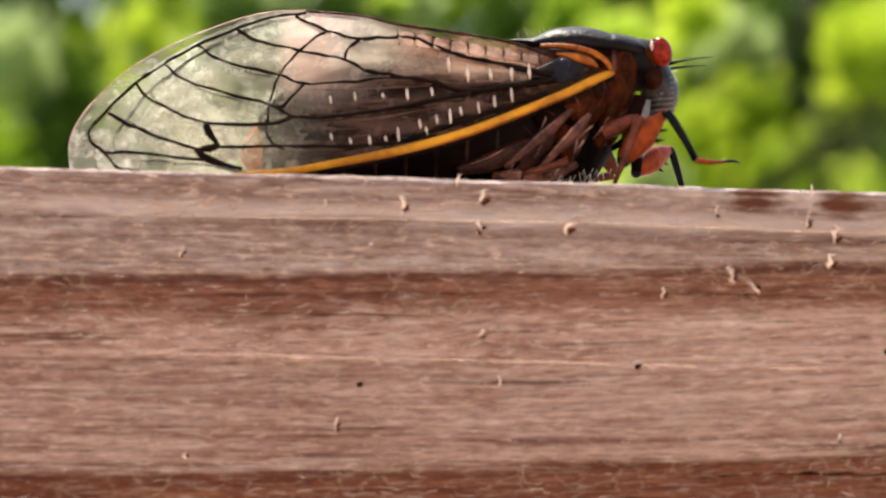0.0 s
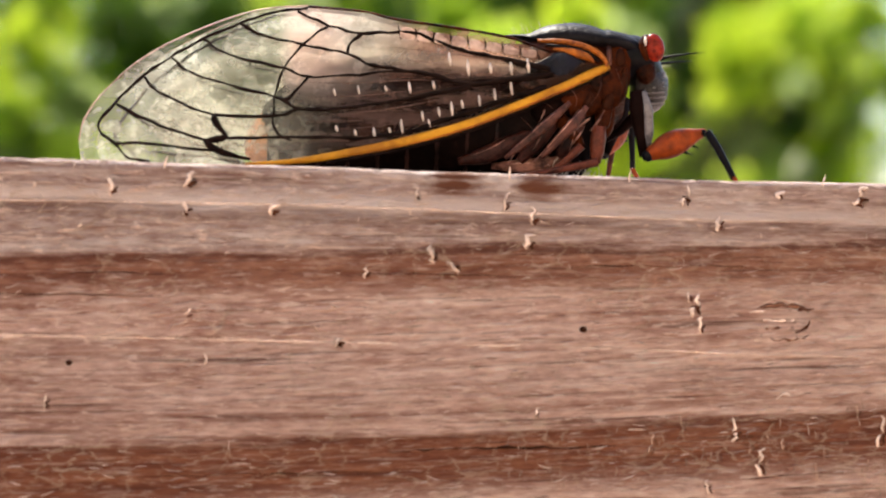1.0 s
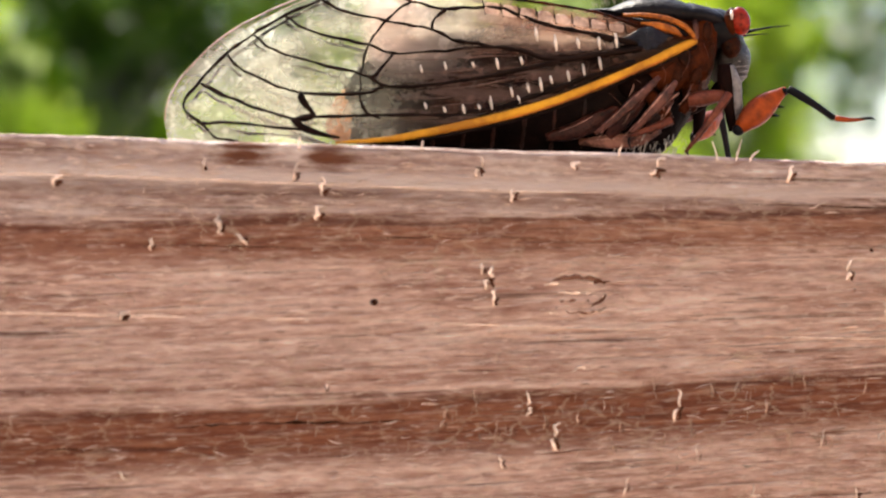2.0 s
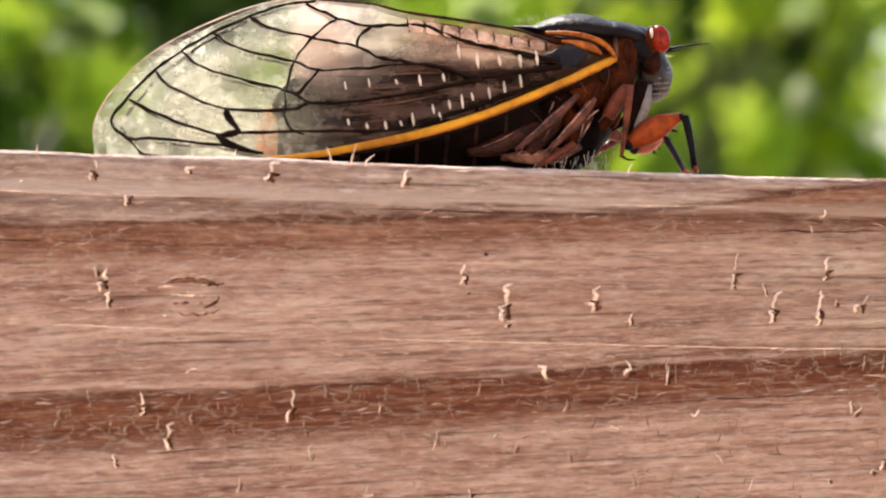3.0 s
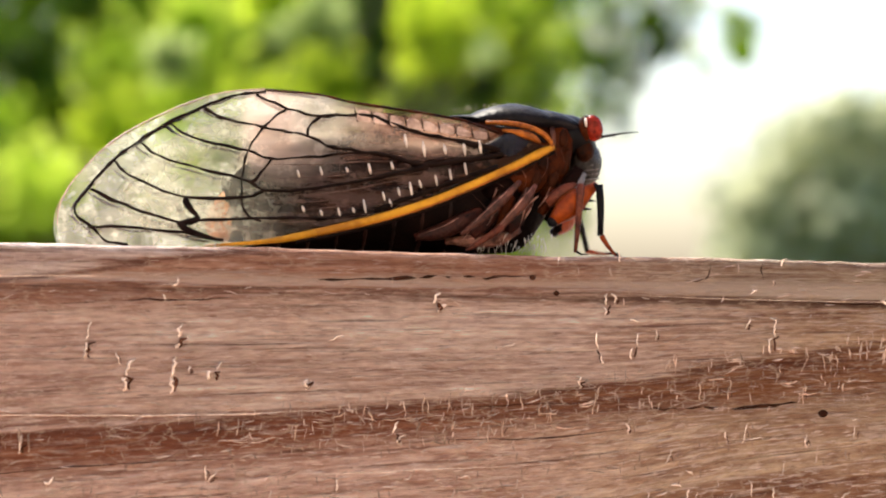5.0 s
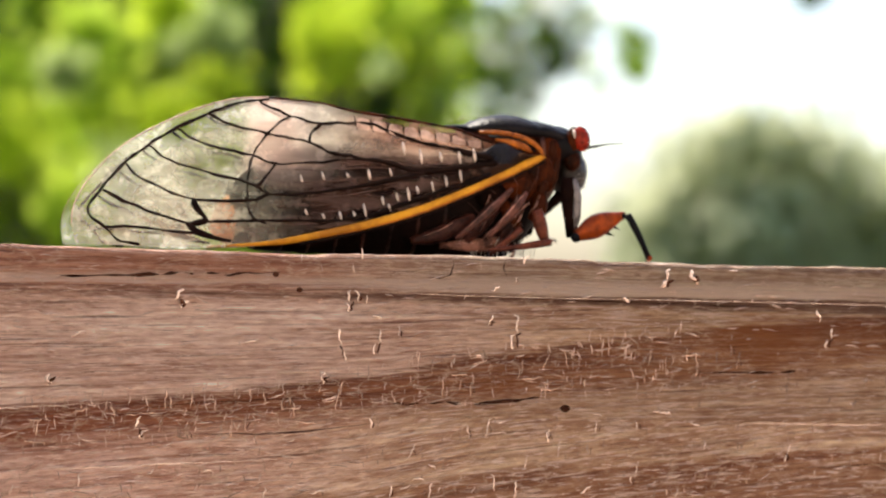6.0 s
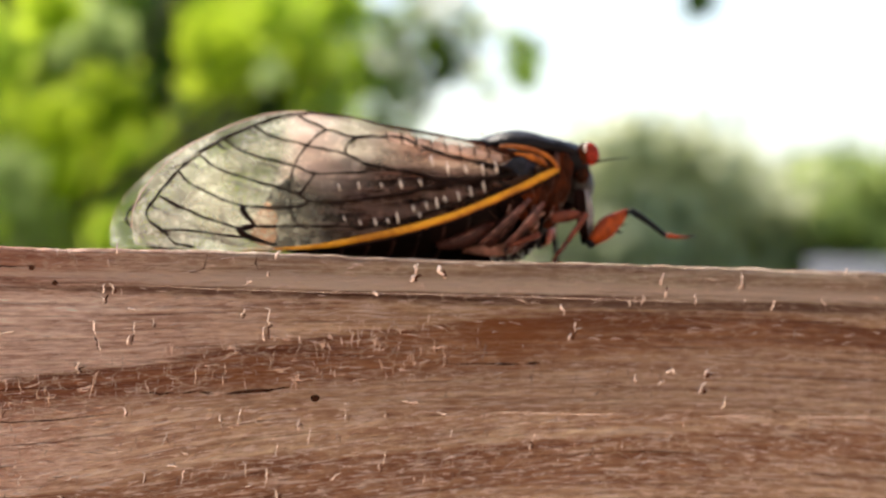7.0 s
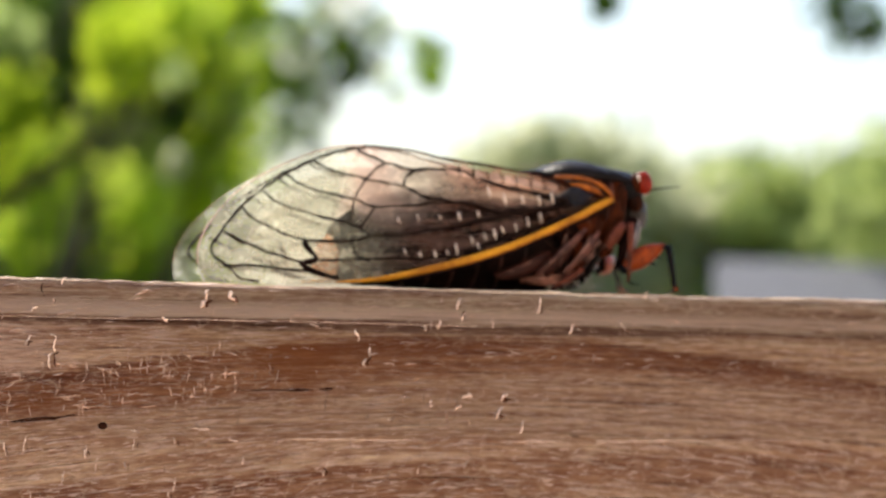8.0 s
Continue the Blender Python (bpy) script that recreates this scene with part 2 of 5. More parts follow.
def leaf_material(name, low, high, shine=0.35, glow=0.45):
    """Leaves: a random green for each leaf, and light that shines through it."""
    m, nodes, links, bsdf = material(name)
    geo = nodes.new("ShaderNodeNewGeometry")
    n = node(nodes, "TexNoise", Scale=2.6, Detail=3.0)
    links.new(nodes.new("ShaderNodeTexCoord").outputs["Object"], n.inputs["Vector"])
    f = math_node(nodes, links, "ADD", math_node(nodes, links, "MULTIPLY", geo.outputs["Random Per Island"], 0.5),
                  math_node(nodes, links, "MULTIPLY_ADD", n.outputs["Fac"], 2.6, -1.05))
    f = math_node(nodes, links, "MINIMUM", math_node(nodes, links, "MAXIMUM", f, 0.0), 1.0)
    col = blend(nodes, links, f, low, high)
    links.new(col, bsdf.inputs["Base Color"])
    bsdf.inputs["Roughness"].default_value = 0.45
    bsdf.inputs["Specular IOR Level"].default_value = shine
    thru = nodes.new("ShaderNodeBsdfTranslucent")
    links.new(blend(nodes, links, 0.5, col, tuple(min(1, c * 1.7) for c in high)), thru.inputs["Color"])
    mix = node(nodes, "MixShader", Fac=glow)
    links.new(bsdf.outputs[0], mix.inputs[1])
    links.new(thru.outputs[0], mix.inputs[2])
    links.new(mix.outputs[0], nodes["Material Output"].inputs["Surface"])
    return m


def wing_material():
    """Clear, slightly milky wing skin: most light goes through, some is scattered, and it glints."""
    m, nodes, links, bsdf = material("wing_membrane")
    place = nodes.new("ShaderNodeTexCoord").outputs["Object"]
    big = node(nodes, "TexNoise", Scale=260.0, Detail=4.0)
    small = node(nodes, "TexNoise", Scale=1500.0, Detail=3.0)
    for n in (big, small):
        links.new(place, n.inputs["Vector"])
    split = nodes.new("ShaderNodeSeparateXYZ")
    links.new(place, split.inputs[0])

    def ramp(value, lo, hi):
        r = nodes.new("ShaderNodeMapRange")
        r.interpolation_type = "SMOOTHSTEP"
        r.inputs[1].default_value, r.inputs[2].default_value = lo * MM, hi * MM
        links.new(value, r.inputs[0])
        return r.outputs[0]

    root = ramp(split.outputs[0], -14.6, -9.0)
    high = ramp(split.outputs[2], 5.8, 7.4)
    upper = math_node(nodes, links, "MULTIPLY", ramp(split.outputs[0], -11.0, -4.0), high)
    root = math_node(nodes, links, "MULTIPLY", root, math_node(nodes, links, "SUBTRACT", 1.0, high))
    lay = nodes.new("ShaderNodeMapping")
    lay.inputs["Rotation"].default_value = (0, radians(-14), 0)
    lay.inputs["Scale"].default_value = (160, 300, 900)
    links.new(place, lay.inputs[0])
    streaks = node(nodes, "TexNoise", Scale=1.0, Detail=4.0, Roughness=0.6)
    links.new(lay.outputs[0], streaks.inputs["Vector"])
    fold = nodes.new("ShaderNodeMapRange")
    fold.inputs[1].default_value, fold.inputs[2].default_value = 0.38, 0.62
    links.new(streaks.outputs["Fac"], fold.inputs[0])
    spread = nodes.new("ShaderNodeMapRange")
    spread.inputs[1].default_value, spread.inputs[2].default_value = 0.38, 0.60
    links.new(big.outputs["Fac"], spread.inputs[0])
    col = blend(nodes, links, spread.outputs[0], (0.42, 0.42, 0.33), (0.74, 0.74, 0.62))
    col = blend(nodes, links, root, col, blend(nodes, links, fold.outputs[0], (0.085, 0.044, 0.038), (0.40, 0.245, 0.205)))
    col = blend(nodes, links, upper, col, blend(nodes, links, spread.outputs[0], (0.17, 0.068, 0.036), (0.58, 0.33, 0.225)))
    # the skin is rust-brown along the leading edge near the root
    over = math_node(nodes, links, "SUBTRACT", split.outputs[2], math_node(nodes, links, "MULTIPLY_ADD", split.outputs[0], 0.44, 4.15 * MM))
    band = math_node(nodes, links, "MULTIPLY", ramp(split.outputs[0], -7.0, 0.0), math_node(nodes, links, "SUBTRACT", 1.0, ramp(over, 0.6, 1.5)))
    col = blend(nodes, links, band, col, (0.085, 0.024, 0.008))
    misty = math_node(nodes, links, "MULTIPLY", ramp(split.outputs[0], -14.2, -13.0), math_node(nodes, links, "SUBTRACT", 1.0, ramp(split.outputs[0], -12.0, -6.5)))
    cream = math_node(nodes, links, "MULTIPLY", misty, ramp(split.outputs[2], 3.6, 5.6))
    col = blend(nodes, links, cream, col, (0.84, 0.71, 0.63))
    bsdf.inputs["Roughness"].default_value = 0.22
    links.new(col, bsdf.inputs["Base Color"])
    thru = nodes.new("ShaderNodeBsdfTranslucent")
    links.new(col, thru.inputs["Color"])
    milk = node(nodes, "MixShader", Fac=0.80)
    links.new(bsdf.outputs[0], milk.inputs[1])
    links.new(thru.outputs[0], milk.inputs[2])
    clear = nodes.new("ShaderNodeBsdfTransparent")
    clear.inputs[0].default_value = (0.92, 0.89, 0.82, 1)
    mix = nodes.new("ShaderNodeMixShader")
    speck = nodes.new("ShaderNodeMapRange")
    speck.inputs[1].default_value, speck.inputs[2].default_value, speck.inputs[4].default_value = 0.53, 0.70, 0.34
    links.new(small.outputs["Fac"], speck.inputs[0])
    milk_share = math_node(nodes, links, "ADD", math_node(nodes, links, "MULTIPLY_ADD", spread.outputs[0], 0.17, math_node(nodes, links, "MULTIPLY_ADD", fold.outputs[0], 0.16, 0.045)), speck.outputs[0])
    links.new(math_node(nodes, links, "MULTIPLY_ADD", math_node(nodes, links, "MULTIPLY", root, math_node(nodes, links, "MULTIPLY_ADD", fold.outputs[0], 0.6, 0.4)), 0.26, math_node(nodes, links, "MULTIPLY_ADD", band, 0.45, math_node(nodes, links, "MULTIPLY_ADD", cream, 0.28, math_node(nodes, links, "MULTIPLY_ADD", misty, 0.08, math_node(nodes, links, "MULTIPLY_ADD", upper, 0.24, milk_share))))), mix.inputs[0])
    links.new(blend(nodes, links, root, (0.90, 0.89, 0.86), (0.70, 0.52, 0.43)), clear.inputs[0])
    links.new(clear.outputs[0], mix.inputs[1])
    links.new(milk.outputs[0], mix.inputs[2])
    b = node(nodes, "Bump", Strength=0.5, Distance=0.00025)
    links.new(math_node(nodes, links, "ADD", big.outputs["Fac"], math_node(nodes, links, "MULTIPLY", streaks.outputs["Fac"], 0.8)), b.inputs["Height"])
    links.new(b.outputs["Normal"], bsdf.inputs["Normal"])
    links.new(mix.outputs[0], nodes["Material Output"].inputs["Surface"])
    return m


WOOD = wood_material()
FIBRE = coat("raised_fibre", (0.80, 0.61, 0.52), 0.8, 0.4, 900)
# dark brown for the curls' painted shade and the dent's dark corner
DARK_SIDE = coat("fibre_shadow_side", (0.085, 0.034, 0.020), 0.95, 0.5, 900, 0.1, 0.03)
FLUFF = coat("loose_fibre", (0.49, 0.325, 0.25), 0.8, 0.5, 900)
SPLIT = coat("wood_split", (0.040, 0.016, 0.010), 0.95, 0.5, 900, 0.1, 0.03)
BLACK = coat("black_cuticle", (0.0045, 0.004, 0.005), 0.34, 0.4, 900, 0.08, 0.07)
SHIELD = coat("black_shield", (0.0062, 0.0048, 0.0062), 0.42, 0.9, 520, 0.2, 0.10, 0.0, (0.002, 0.0015, 0.002))
HINGE = coat("blue_black_hinge", (0.0045, 0.0048, 0.011), 0.26, 0.9, 1300, 1.0, 0.25, 0.0, (0.0012, 0.0012, 0.002))
RUST = coat("rusty_cuticle", (0.040, 0.0078, 0.0013), 0.42, 0.9, 480, 0.3, 0.04, 0.0, (0.003, 0.001, 0.0006))
MAROON = coat("dark_maroon_cuticle", (0.007, 0.0026, 0.0020), 0.6, 0.7, 600, 0.12, 0.02, 0.0, (0.002, 0.001, 0.0008))
AMBER = coat("amber_cuticle", (0.34, 0.098, 0.010), 0.42, 0.5, 700, 0.1, 0.18, 0.0, (0.13, 0.030, 0.004))
PEACH = coat("peach_abdomen_tip", (0.72, 0.36, 0.17), 0.55, 0.5, 420, 0.3, 0.3, 0.0, (0.40, 0.16, 0.075))
ABDOMEN = coat("dark_brown_abdomen", (0.0055, 0.0020, 0.0014), 0.62, 0.8, 500, 0.2, 0.06, 0.0, (0.0015, 0.0007, 0.0005))
ABDOMEN_RIM = coat("abdomen_ring_edge", (0.030, 0.011, 0.008), 0.40, 0.8, 700, 0.1, 0.2, 0.0, (0.004, 0.0016, 0.0012))
COXA_RED = coat("dark_red_leg_base", (0.045, 0.0125, 0.0085), 0.34, 0.7, 900, 0.4, 0.14, 0.0, (0.008, 0.0022, 0.0016))
# light from behind the belly is put into this pale colour
BELLY = coat("backlit_belly_tint", (0.20, 0.088, 0.062), 0.45, 0.6, 900, 0.5, 0.14, 0.0, (0.05, 0.018, 0.013))
UMBER = coat("umber_cuticle", (0.020, 0.0046, 0.0012), 0.45, 0.9, 600, 0.3, 0.05, 0.0, (0.004, 0.0012, 0.0006))
SHIN = coat("dark_rosy_shin", (0.085, 0.029, 0.020), 0.30, 0.7, 900, 0.5, 0.2, 0.0, (0.022, 0.0065, 0.0045))
HIGHLIGHT_PINK = coat("pink_highlight", (0.42, 0.225, 0.175), 0.3, 0.6, 900, 0.1, 0.25, 0.0, (0.11, 0.045, 0.034))
YELLOW = coat("yellow_wing_edge", (0.47, 0.215, 0.009), 0.42, 0.4, 350, 0.10, 0.2, 0.0, (0.33, 0.125, 0.005))
ORANGE = coat("orange_leg", (0.20, 0.031, 0.0015), 0.33, 0.7, 380, 0.15, 0.16, 0.0, (0.055, 0.007, 0.001))
ROSE = coat("rosy_brown_leg", (0.105, 0.027, 0.0145), 0.34, 0.6, 900, 0.4, 0.14, 0.0, (0.028, 0.0065, 0.0038))
EYE = coat("red_eye", (0.27, 0.022, 0.009), 0.22, 0.6, 500, 0.05, 0.14, 0.0, (0.075, 0.005, 0.0025))
SLATE = coat("grey_plate", (0.034, 0.029, 0.027), 0.4, 0.9, 1600, 0.3, 0.2, 0.0, (0.010, 0.008, 0.008))
VEIN = coat("dark_vein", (0.011, 0.0055, 0.0042), 0.7, 0.6, 900, 0.05, 0.04)
PALE_CREAM = coat("pale_cream_tint", (0.66, 0.55, 0.47), 0.25, 0.3, 1200, 0.1)
PALE_RIM = coat("pale_rim", (0.10, 0.036, 0.022), 0.5, 0.6, 900, 0.1, 0.2, 0.0, (0.02, 0.007, 0.005))
PLATE = coat("pale_grey_plate", (0.13, 0.112, 0.112), 0.30, 0.8, 1300, 0.4, 0.35, 0.0, (0.02, 0.017, 0.017))
CELL = coat("pale_pink_cell", (0.50, 0.34, 0.265), 0.35, 0.5, 700, 0.3, 0.3, 0.0, (0.26, 0.16, 0.12))
FOLD = coat("brown_streak_highlight", (0.16, 0.085, 0.062), 0.3, 0.5, 900, 0.1, 0.3)
HAIR = coat("pale_hair", (0.66, 0.58, 0.48), 0.6, 0.2, 900)
WING = wing_material()
BARK = coat("bark", (0.055, 0.045, 0.028), 0.9, 0.5, 9, 0.9)
# sun, shade and sky glimpses among the leaves are put into these colours
LEAF_NEAR = leaf_material("sun_tinted_leaf", (0.085, 0.155, 0.010), (0.49, 0.59, 0.040), 0.2, 0.72)
LEAF_SUN = leaf_material("bright_sun_leaf", (0.11, 0.20, 0.014), (0.49, 0.62, 0.070), 0.25, 0.78)
LEAF_SHADE = leaf_material("shade_tinted_leaf", (0.014, 0.040, 0.004), (0.060, 0.115, 0.008), 0.12, 0.35)
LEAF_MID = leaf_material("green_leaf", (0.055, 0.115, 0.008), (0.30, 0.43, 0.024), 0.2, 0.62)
LEAF_PALE = leaf_material("pale_glint_leaf", (0.20, 0.27, 0.075), (0.44, 0.52, 0.20), 0.3, 0.6)
# distance haze is mixed into the two far leaf colours
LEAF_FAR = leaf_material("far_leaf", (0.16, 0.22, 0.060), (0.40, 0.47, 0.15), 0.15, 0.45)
LEAF_HAZE = leaf_material("haze_tinted_leaf", (0.27, 0.31, 0.14), (0.62, 0.64, 0.42), 0.15, 0.5)
LEAF_SKY_GAP = leaf_material("sky_gap_leaf", (0.72, 0.71, 0.69), (0.88, 0.86, 0.85), 0.4, 0.75)

# ---- shapes ----


def shade_smooth(bm):
    for f in bm.faces:
        f.smooth = True


def part(name, bm, mat, parent=None, label=""):
    me = bpy.data.meshes.new(name)
    bm.to_mesh(me)
    bm.free()
    me.materials.append(mat)
    ob = new(name, me)
    if parent:
        ob.parent = parent
    if label:
        ob["label"] = label
    return ob


def sweep(points, radii, sides=8, flat=1.0, bm=None):
    """A tube through points, with a radius at each; flat squeezes it in y. Lengths in millimetres."""
    bm = bm or bmesh.new()
    pts = [Vector(p) * MM for p in points]
    loops = []
    for i, p in enumerate(pts):
        way = (pts[min(i + 1, len(pts) - 1)] - pts[max(i - 1, 0)]).normalized()
        side = way.cross(Vector((0, 1, 0)))
        side = side.normalized() if side.length > 1e-4 else Vector((1, 0, 0))
        up = side.cross(way).normalized()
        r = radii[min(i, len(radii) - 1)] * MM
        loops.append([bm.verts.new(p + side * (r * math.cos(a)) + up * (r * flat * math.sin(a)))
                      for a in (math.tau * k / sides for k in range(sides))])
    for a, b in zip(loops, loops[1:]):
        for k in range(sides):
            bm.faces.new((a[k], a[(k + 1) % sides], b[(k + 1) % sides], b[k]))
    bm.faces.new(loops[0][::-1])
    bm.faces.new(loops[-1])
    bmesh.ops.recalc_face_normals(bm, faces=bm.faces)
    shade_smooth(bm)
    return bm


def smooth_line(points, steps=5):
    """Points on a Catmull-Rom line through the given ones."""
    p = [Vector(q) for q in points]
    p = [p[0] * 2 - p[1], *p, p[-1] * 2 - p[-2]]
    out = []
    for a, b, c, d in zip(p, p[1:], p[2:], p[3:]):
        for k in range(steps):
            t = k / steps
            out.append(0.5 * (2 * b + (c - a) * t + (2 * a - 5 * b + 4 * c - d) * t * t + (3 * b - a - 3 * c + d) * t ** 3))
    return [*out, p[-2]]


def loft(rows, sides=28, rough=0.0, seed=0, power=1.0):
    """A body along x: rows of (x, middle z, half height, half width) in millimetres."""
    bm = bmesh.new()
    rows = smooth_line([Vector(r) for r in rows], 4)
    loops = []
    for x, z, h, w in rows:
        ring = []
        for k in range(sides):
            a = math.tau * k / sides
            q = Vector((x, w * math.copysign(abs(math.cos(a)) ** power, math.cos(a)), z + h * math.copysign(abs(math.sin(a)) ** power, math.sin(a))))
            if rough:
                q += Vector((0, math.cos(a), math.sin(a))) * rough * noise.noise(q * 0.9 + Vector((seed, 0, 0)))
            ring.append(bm.verts.new(q * MM))
        loops.append(ring)
    for a, b in zip(loops, loops[1:]):
        for k in range(sides):
            bm.faces.new((a[k], a[(k + 1) % sides], b[(k + 1) % sides], b[k]))
    bm.faces.new(loops[0][::-1])
    bm.faces.new(loops[-1])
    bmesh.ops.recalc_face_normals(bm, faces=bm.faces)
    shade_smooth(bm)
    return bm


def ball(at, size, seg=20, bm=None):
    bm = bm or bmesh.new()
    made = bmesh.ops.create_uvsphere(bm, u_segments=seg, v_segments=seg // 2, radius=1.0)["verts"]
    for v in made:
        v.co = Vector((v.co.x * size[0] + at[0], v.co.y * size[1] + at[1], v.co.z * size[2] + at[2])) * MM
    shade_smooth(bm)
    return bm


def thing(name, label, category, at=(0, 0, 0), group="", kind=""):
    return tagged(new(name), label, category, group, kind)


# ---- ground ----
EYE_HEIGHT = 1.15                 # the rail's top above the ground


def ground_material():
    m, nodes, links, bsdf = material("lawn")
    place = nodes.new("ShaderNodeTexCoord").outputs["Object"]
    n1, n2 = node(nodes, "TexNoise", Scale=0.35, Detail=5.0), node(nodes, "TexNoise", Scale=14.0, Detail=5.0)
    for n in (n1, n2):
        links.new(place, n.inputs["Vector"])
    col = blend(nodes, links, n1.outputs["Fac"], (0.035, 0.075, 0.018), (0.085, 0.125, 0.035))
    col = blend(nodes, links, math_node(nodes, links, "MULTIPLY", n2.outputs["Fac"], 0.5), col, (0.11, 0.10, 0.05))
    links.new(col, bsdf.inputs["Base Color"])
    bsdf.inputs["Roughness"].default_value = 0.9
    b = node(nodes, "Bump", Strength=0.8, Distance=0.04)
    links.new(n2.outputs["Fac"], b.inputs["Height"])
    links.new(b.outputs["Normal"], bsdf.inputs["Normal"])
    return m


bm = bmesh.new()
bmesh.ops.create_grid(bm, x_segments=40, y_segments=40, size=3000)
ground = part("ground", bm, ground_material())
ground.location.z = -EYE_HEIGHT
tagged(ground, "green mown lawn reaching to the distance", "ground", kind="structure")

# ---- unseen wall and deck added behind the camera to bounce light ----
BOUNCE_CREAM = coat("cream_bounce_wall", (0.72, 0.63, 0.54), 0.85, 0.08, 3.0, 0.4)
BOUNCE_BROWN = coat("brown_bounce_floor", (0.34, 0.21, 0.14), 0.7, 0.25, 2.0, 0.4)


def slab(name, lo, hi, mat, label, category):
    bm = bmesh.new()
    bmesh.ops.create_cube(bm, size=1.0)
    for v in bm.verts:
        v.co = Vector([(a + b) / 2 + c * (b - a) for a, b, c in zip(lo, hi, v.co)])
    return tagged(part(name, bm, mat), label, category, kind="structure")


slab("wall_bounce", (-5.0, -2.25, -EYE_HEIGHT), (5.0, -2.05, 2.6), BOUNCE_CREAM, "plain cream wall, unseen, added to bounce sunlight", "wall")
slab("floor", (-5.0, -2.05, -EYE_HEIGHT - 0.02), (5.0, 0.20, -EYE_HEIGHT + 0.03), BOUNCE_BROWN, "brown floor, unseen, added to bounce light under the rail", "floor")

# ---- the wooden rail ----


def rail():
    """A weathered rail: finely cut where the insect walks, with a worn upper edge and raised grain."""
    xs = [-900, -500, -200, -100] + [-62 + 0.45 * k for k in range(int(255 / 0.45))] + [230, 300, 500, 900]
    turn = [(0.0 + 0.42 - 0.42 * math.sin(a), -0.42 + 0.42 * math.cos(a)) for a in (radians(d) for d in range(0, 91, 15))]
    prof = [(38.0, -89.0), (38.0, -1.0), (37.0, 0.0), (25.0, 0.0), (14.0, 0.0), (8.0, 0.0), (4.0, 0.0), (2.0, 0.0), (1.0, 0.0)]
    prof += turn + [(0.0, -0.42 - 0.17 * k) for k in range(1, 146)] + [(0.0, -32), (0.0, -50), (0.0, -87), (2.0, -89.0)]
    bm = bmesh.new()
    loops = []
    for x in xs:
        ring = []
        for y, z in prof:
            dy = dz = 0.0
            if -70 < x < 200 and z > -27 and y < 9:
                lean = 0.85 * (np.interp(x, [p[0] for p in RING_C], [p[1] for p in RING_C]) + 13) * min(1, max(0, -z / 10))
                face = max(0.0, 1 - y / 2)
                dy = face * (0.10 * noise.noise(Vector((x * 0.03, 5.1, (z - lean) * 0.55)))
                             + 0.055 * noise.noise(Vector((x * 0.16, 1.3, (z - lean) * 3.1))))
                edge = math.exp(-abs(z) / 0.5)
                rag = 1.0 if x < 92 else 1.9
                dz = edge * rag * (0.11 * noise.noise(Vector((x * 0.11, 7.7, y * 0.1))) + 0.06 * noise.noise(Vector((x * 0.7, 3.2, y * 0.3))))
            ring.append(bm.verts.new(Vector((x, y + dy, z + dz)) * MM))
        loops.append(ring)
    n = len(prof)
    for a, b in zip(loops, loops[1:]):
        for k in range(n):
            bm.faces.new((a[k], b[k], b[(k + 1) % n], a[(k + 1) % n]))
    bm.faces.new(loops[0])
    bm.faces.new(loops[-1][::-1])
    bmesh.ops.recalc_face_normals(bm, faces=bm.faces)
    shade_smooth(bm)
    top = thing("wooden_rail", "weathered reddish-brown wooden rail with raised grain and splinters", "railing")
    part("board", bm, WOOD, top)
    return top


RAIL = rail()


def post(x):
    bm = bmesh.new()
    bmesh.ops.create_cube(bm, size=1.0)
    for v in bm.verts:
        v.co = Vector((v.co.x * 0.088 + x, v.co.y * 0.088 + 0.083, v.co.z * EYE_HEIGHT - EYE_HEIGHT / 2 + 0.0))
    bmesh.ops.bevel(bm, geom=bm.edges[:], offset=0.004, segments=2, affect="EDGES")
    ob = part("rail_post", bm, WOOD)
    return tagged(ob, "square weathered wooden post carrying the rail", "post", "posts under the rail")


for px in (-0.75, 0.75):
    post(px)

# ---- trees and distance ----


def polar(az, far, z=0.0):
    """A place far metres off, az degrees to the right of straight ahead, z metres above the rail."""
    return Vector((far * math.sin(radians(az)), far * math.cos(radians(az)), z))


def leaf_cloud(clumps, size, seed, parent, mat, name="crown"):
    """Leaves in clumps: rows of (centre, spread, number). Each leaf is a bent blade of four triangles."""
    rng = np.random.default_rng(seed)
    verts, faces = [], []
    for centre, spread, number in clumps:
        c = np.array(centre)
        p = rng.normal(0, 1, (number, 3))
        p = np.clip(p, -2.2, 2.2) * 0.52 * np.array(spread)
        for q in p:
            a = rng.normal(0, 1, 3)
            a /= np.linalg.norm(a)
            b = np.cross(a, rng.normal(0, 1, 3))
            b /= np.linalg.norm(b) + 1e-9
            n = np.cross(a, b)
            s = size * rng.uniform(0.6, 1.35)
            o = c + q
            i = len(verts)
            verts += [o - a * s * 0.5, o + b * s * 0.28 + n * s * 0.07, o + a * s * 0.5, o - b * s * 0.28 + n * s * 0.07]
            faces += [(i, i + 1, i + 2), (i, i + 2, i + 3)]
    me = bpy.data.meshes.new(name)
    me.from_pydata([tuple(v) for v in verts], [], faces)
    me.materials.append(mat)
    ob = new(name, me)
    ob.parent = parent
    return ob


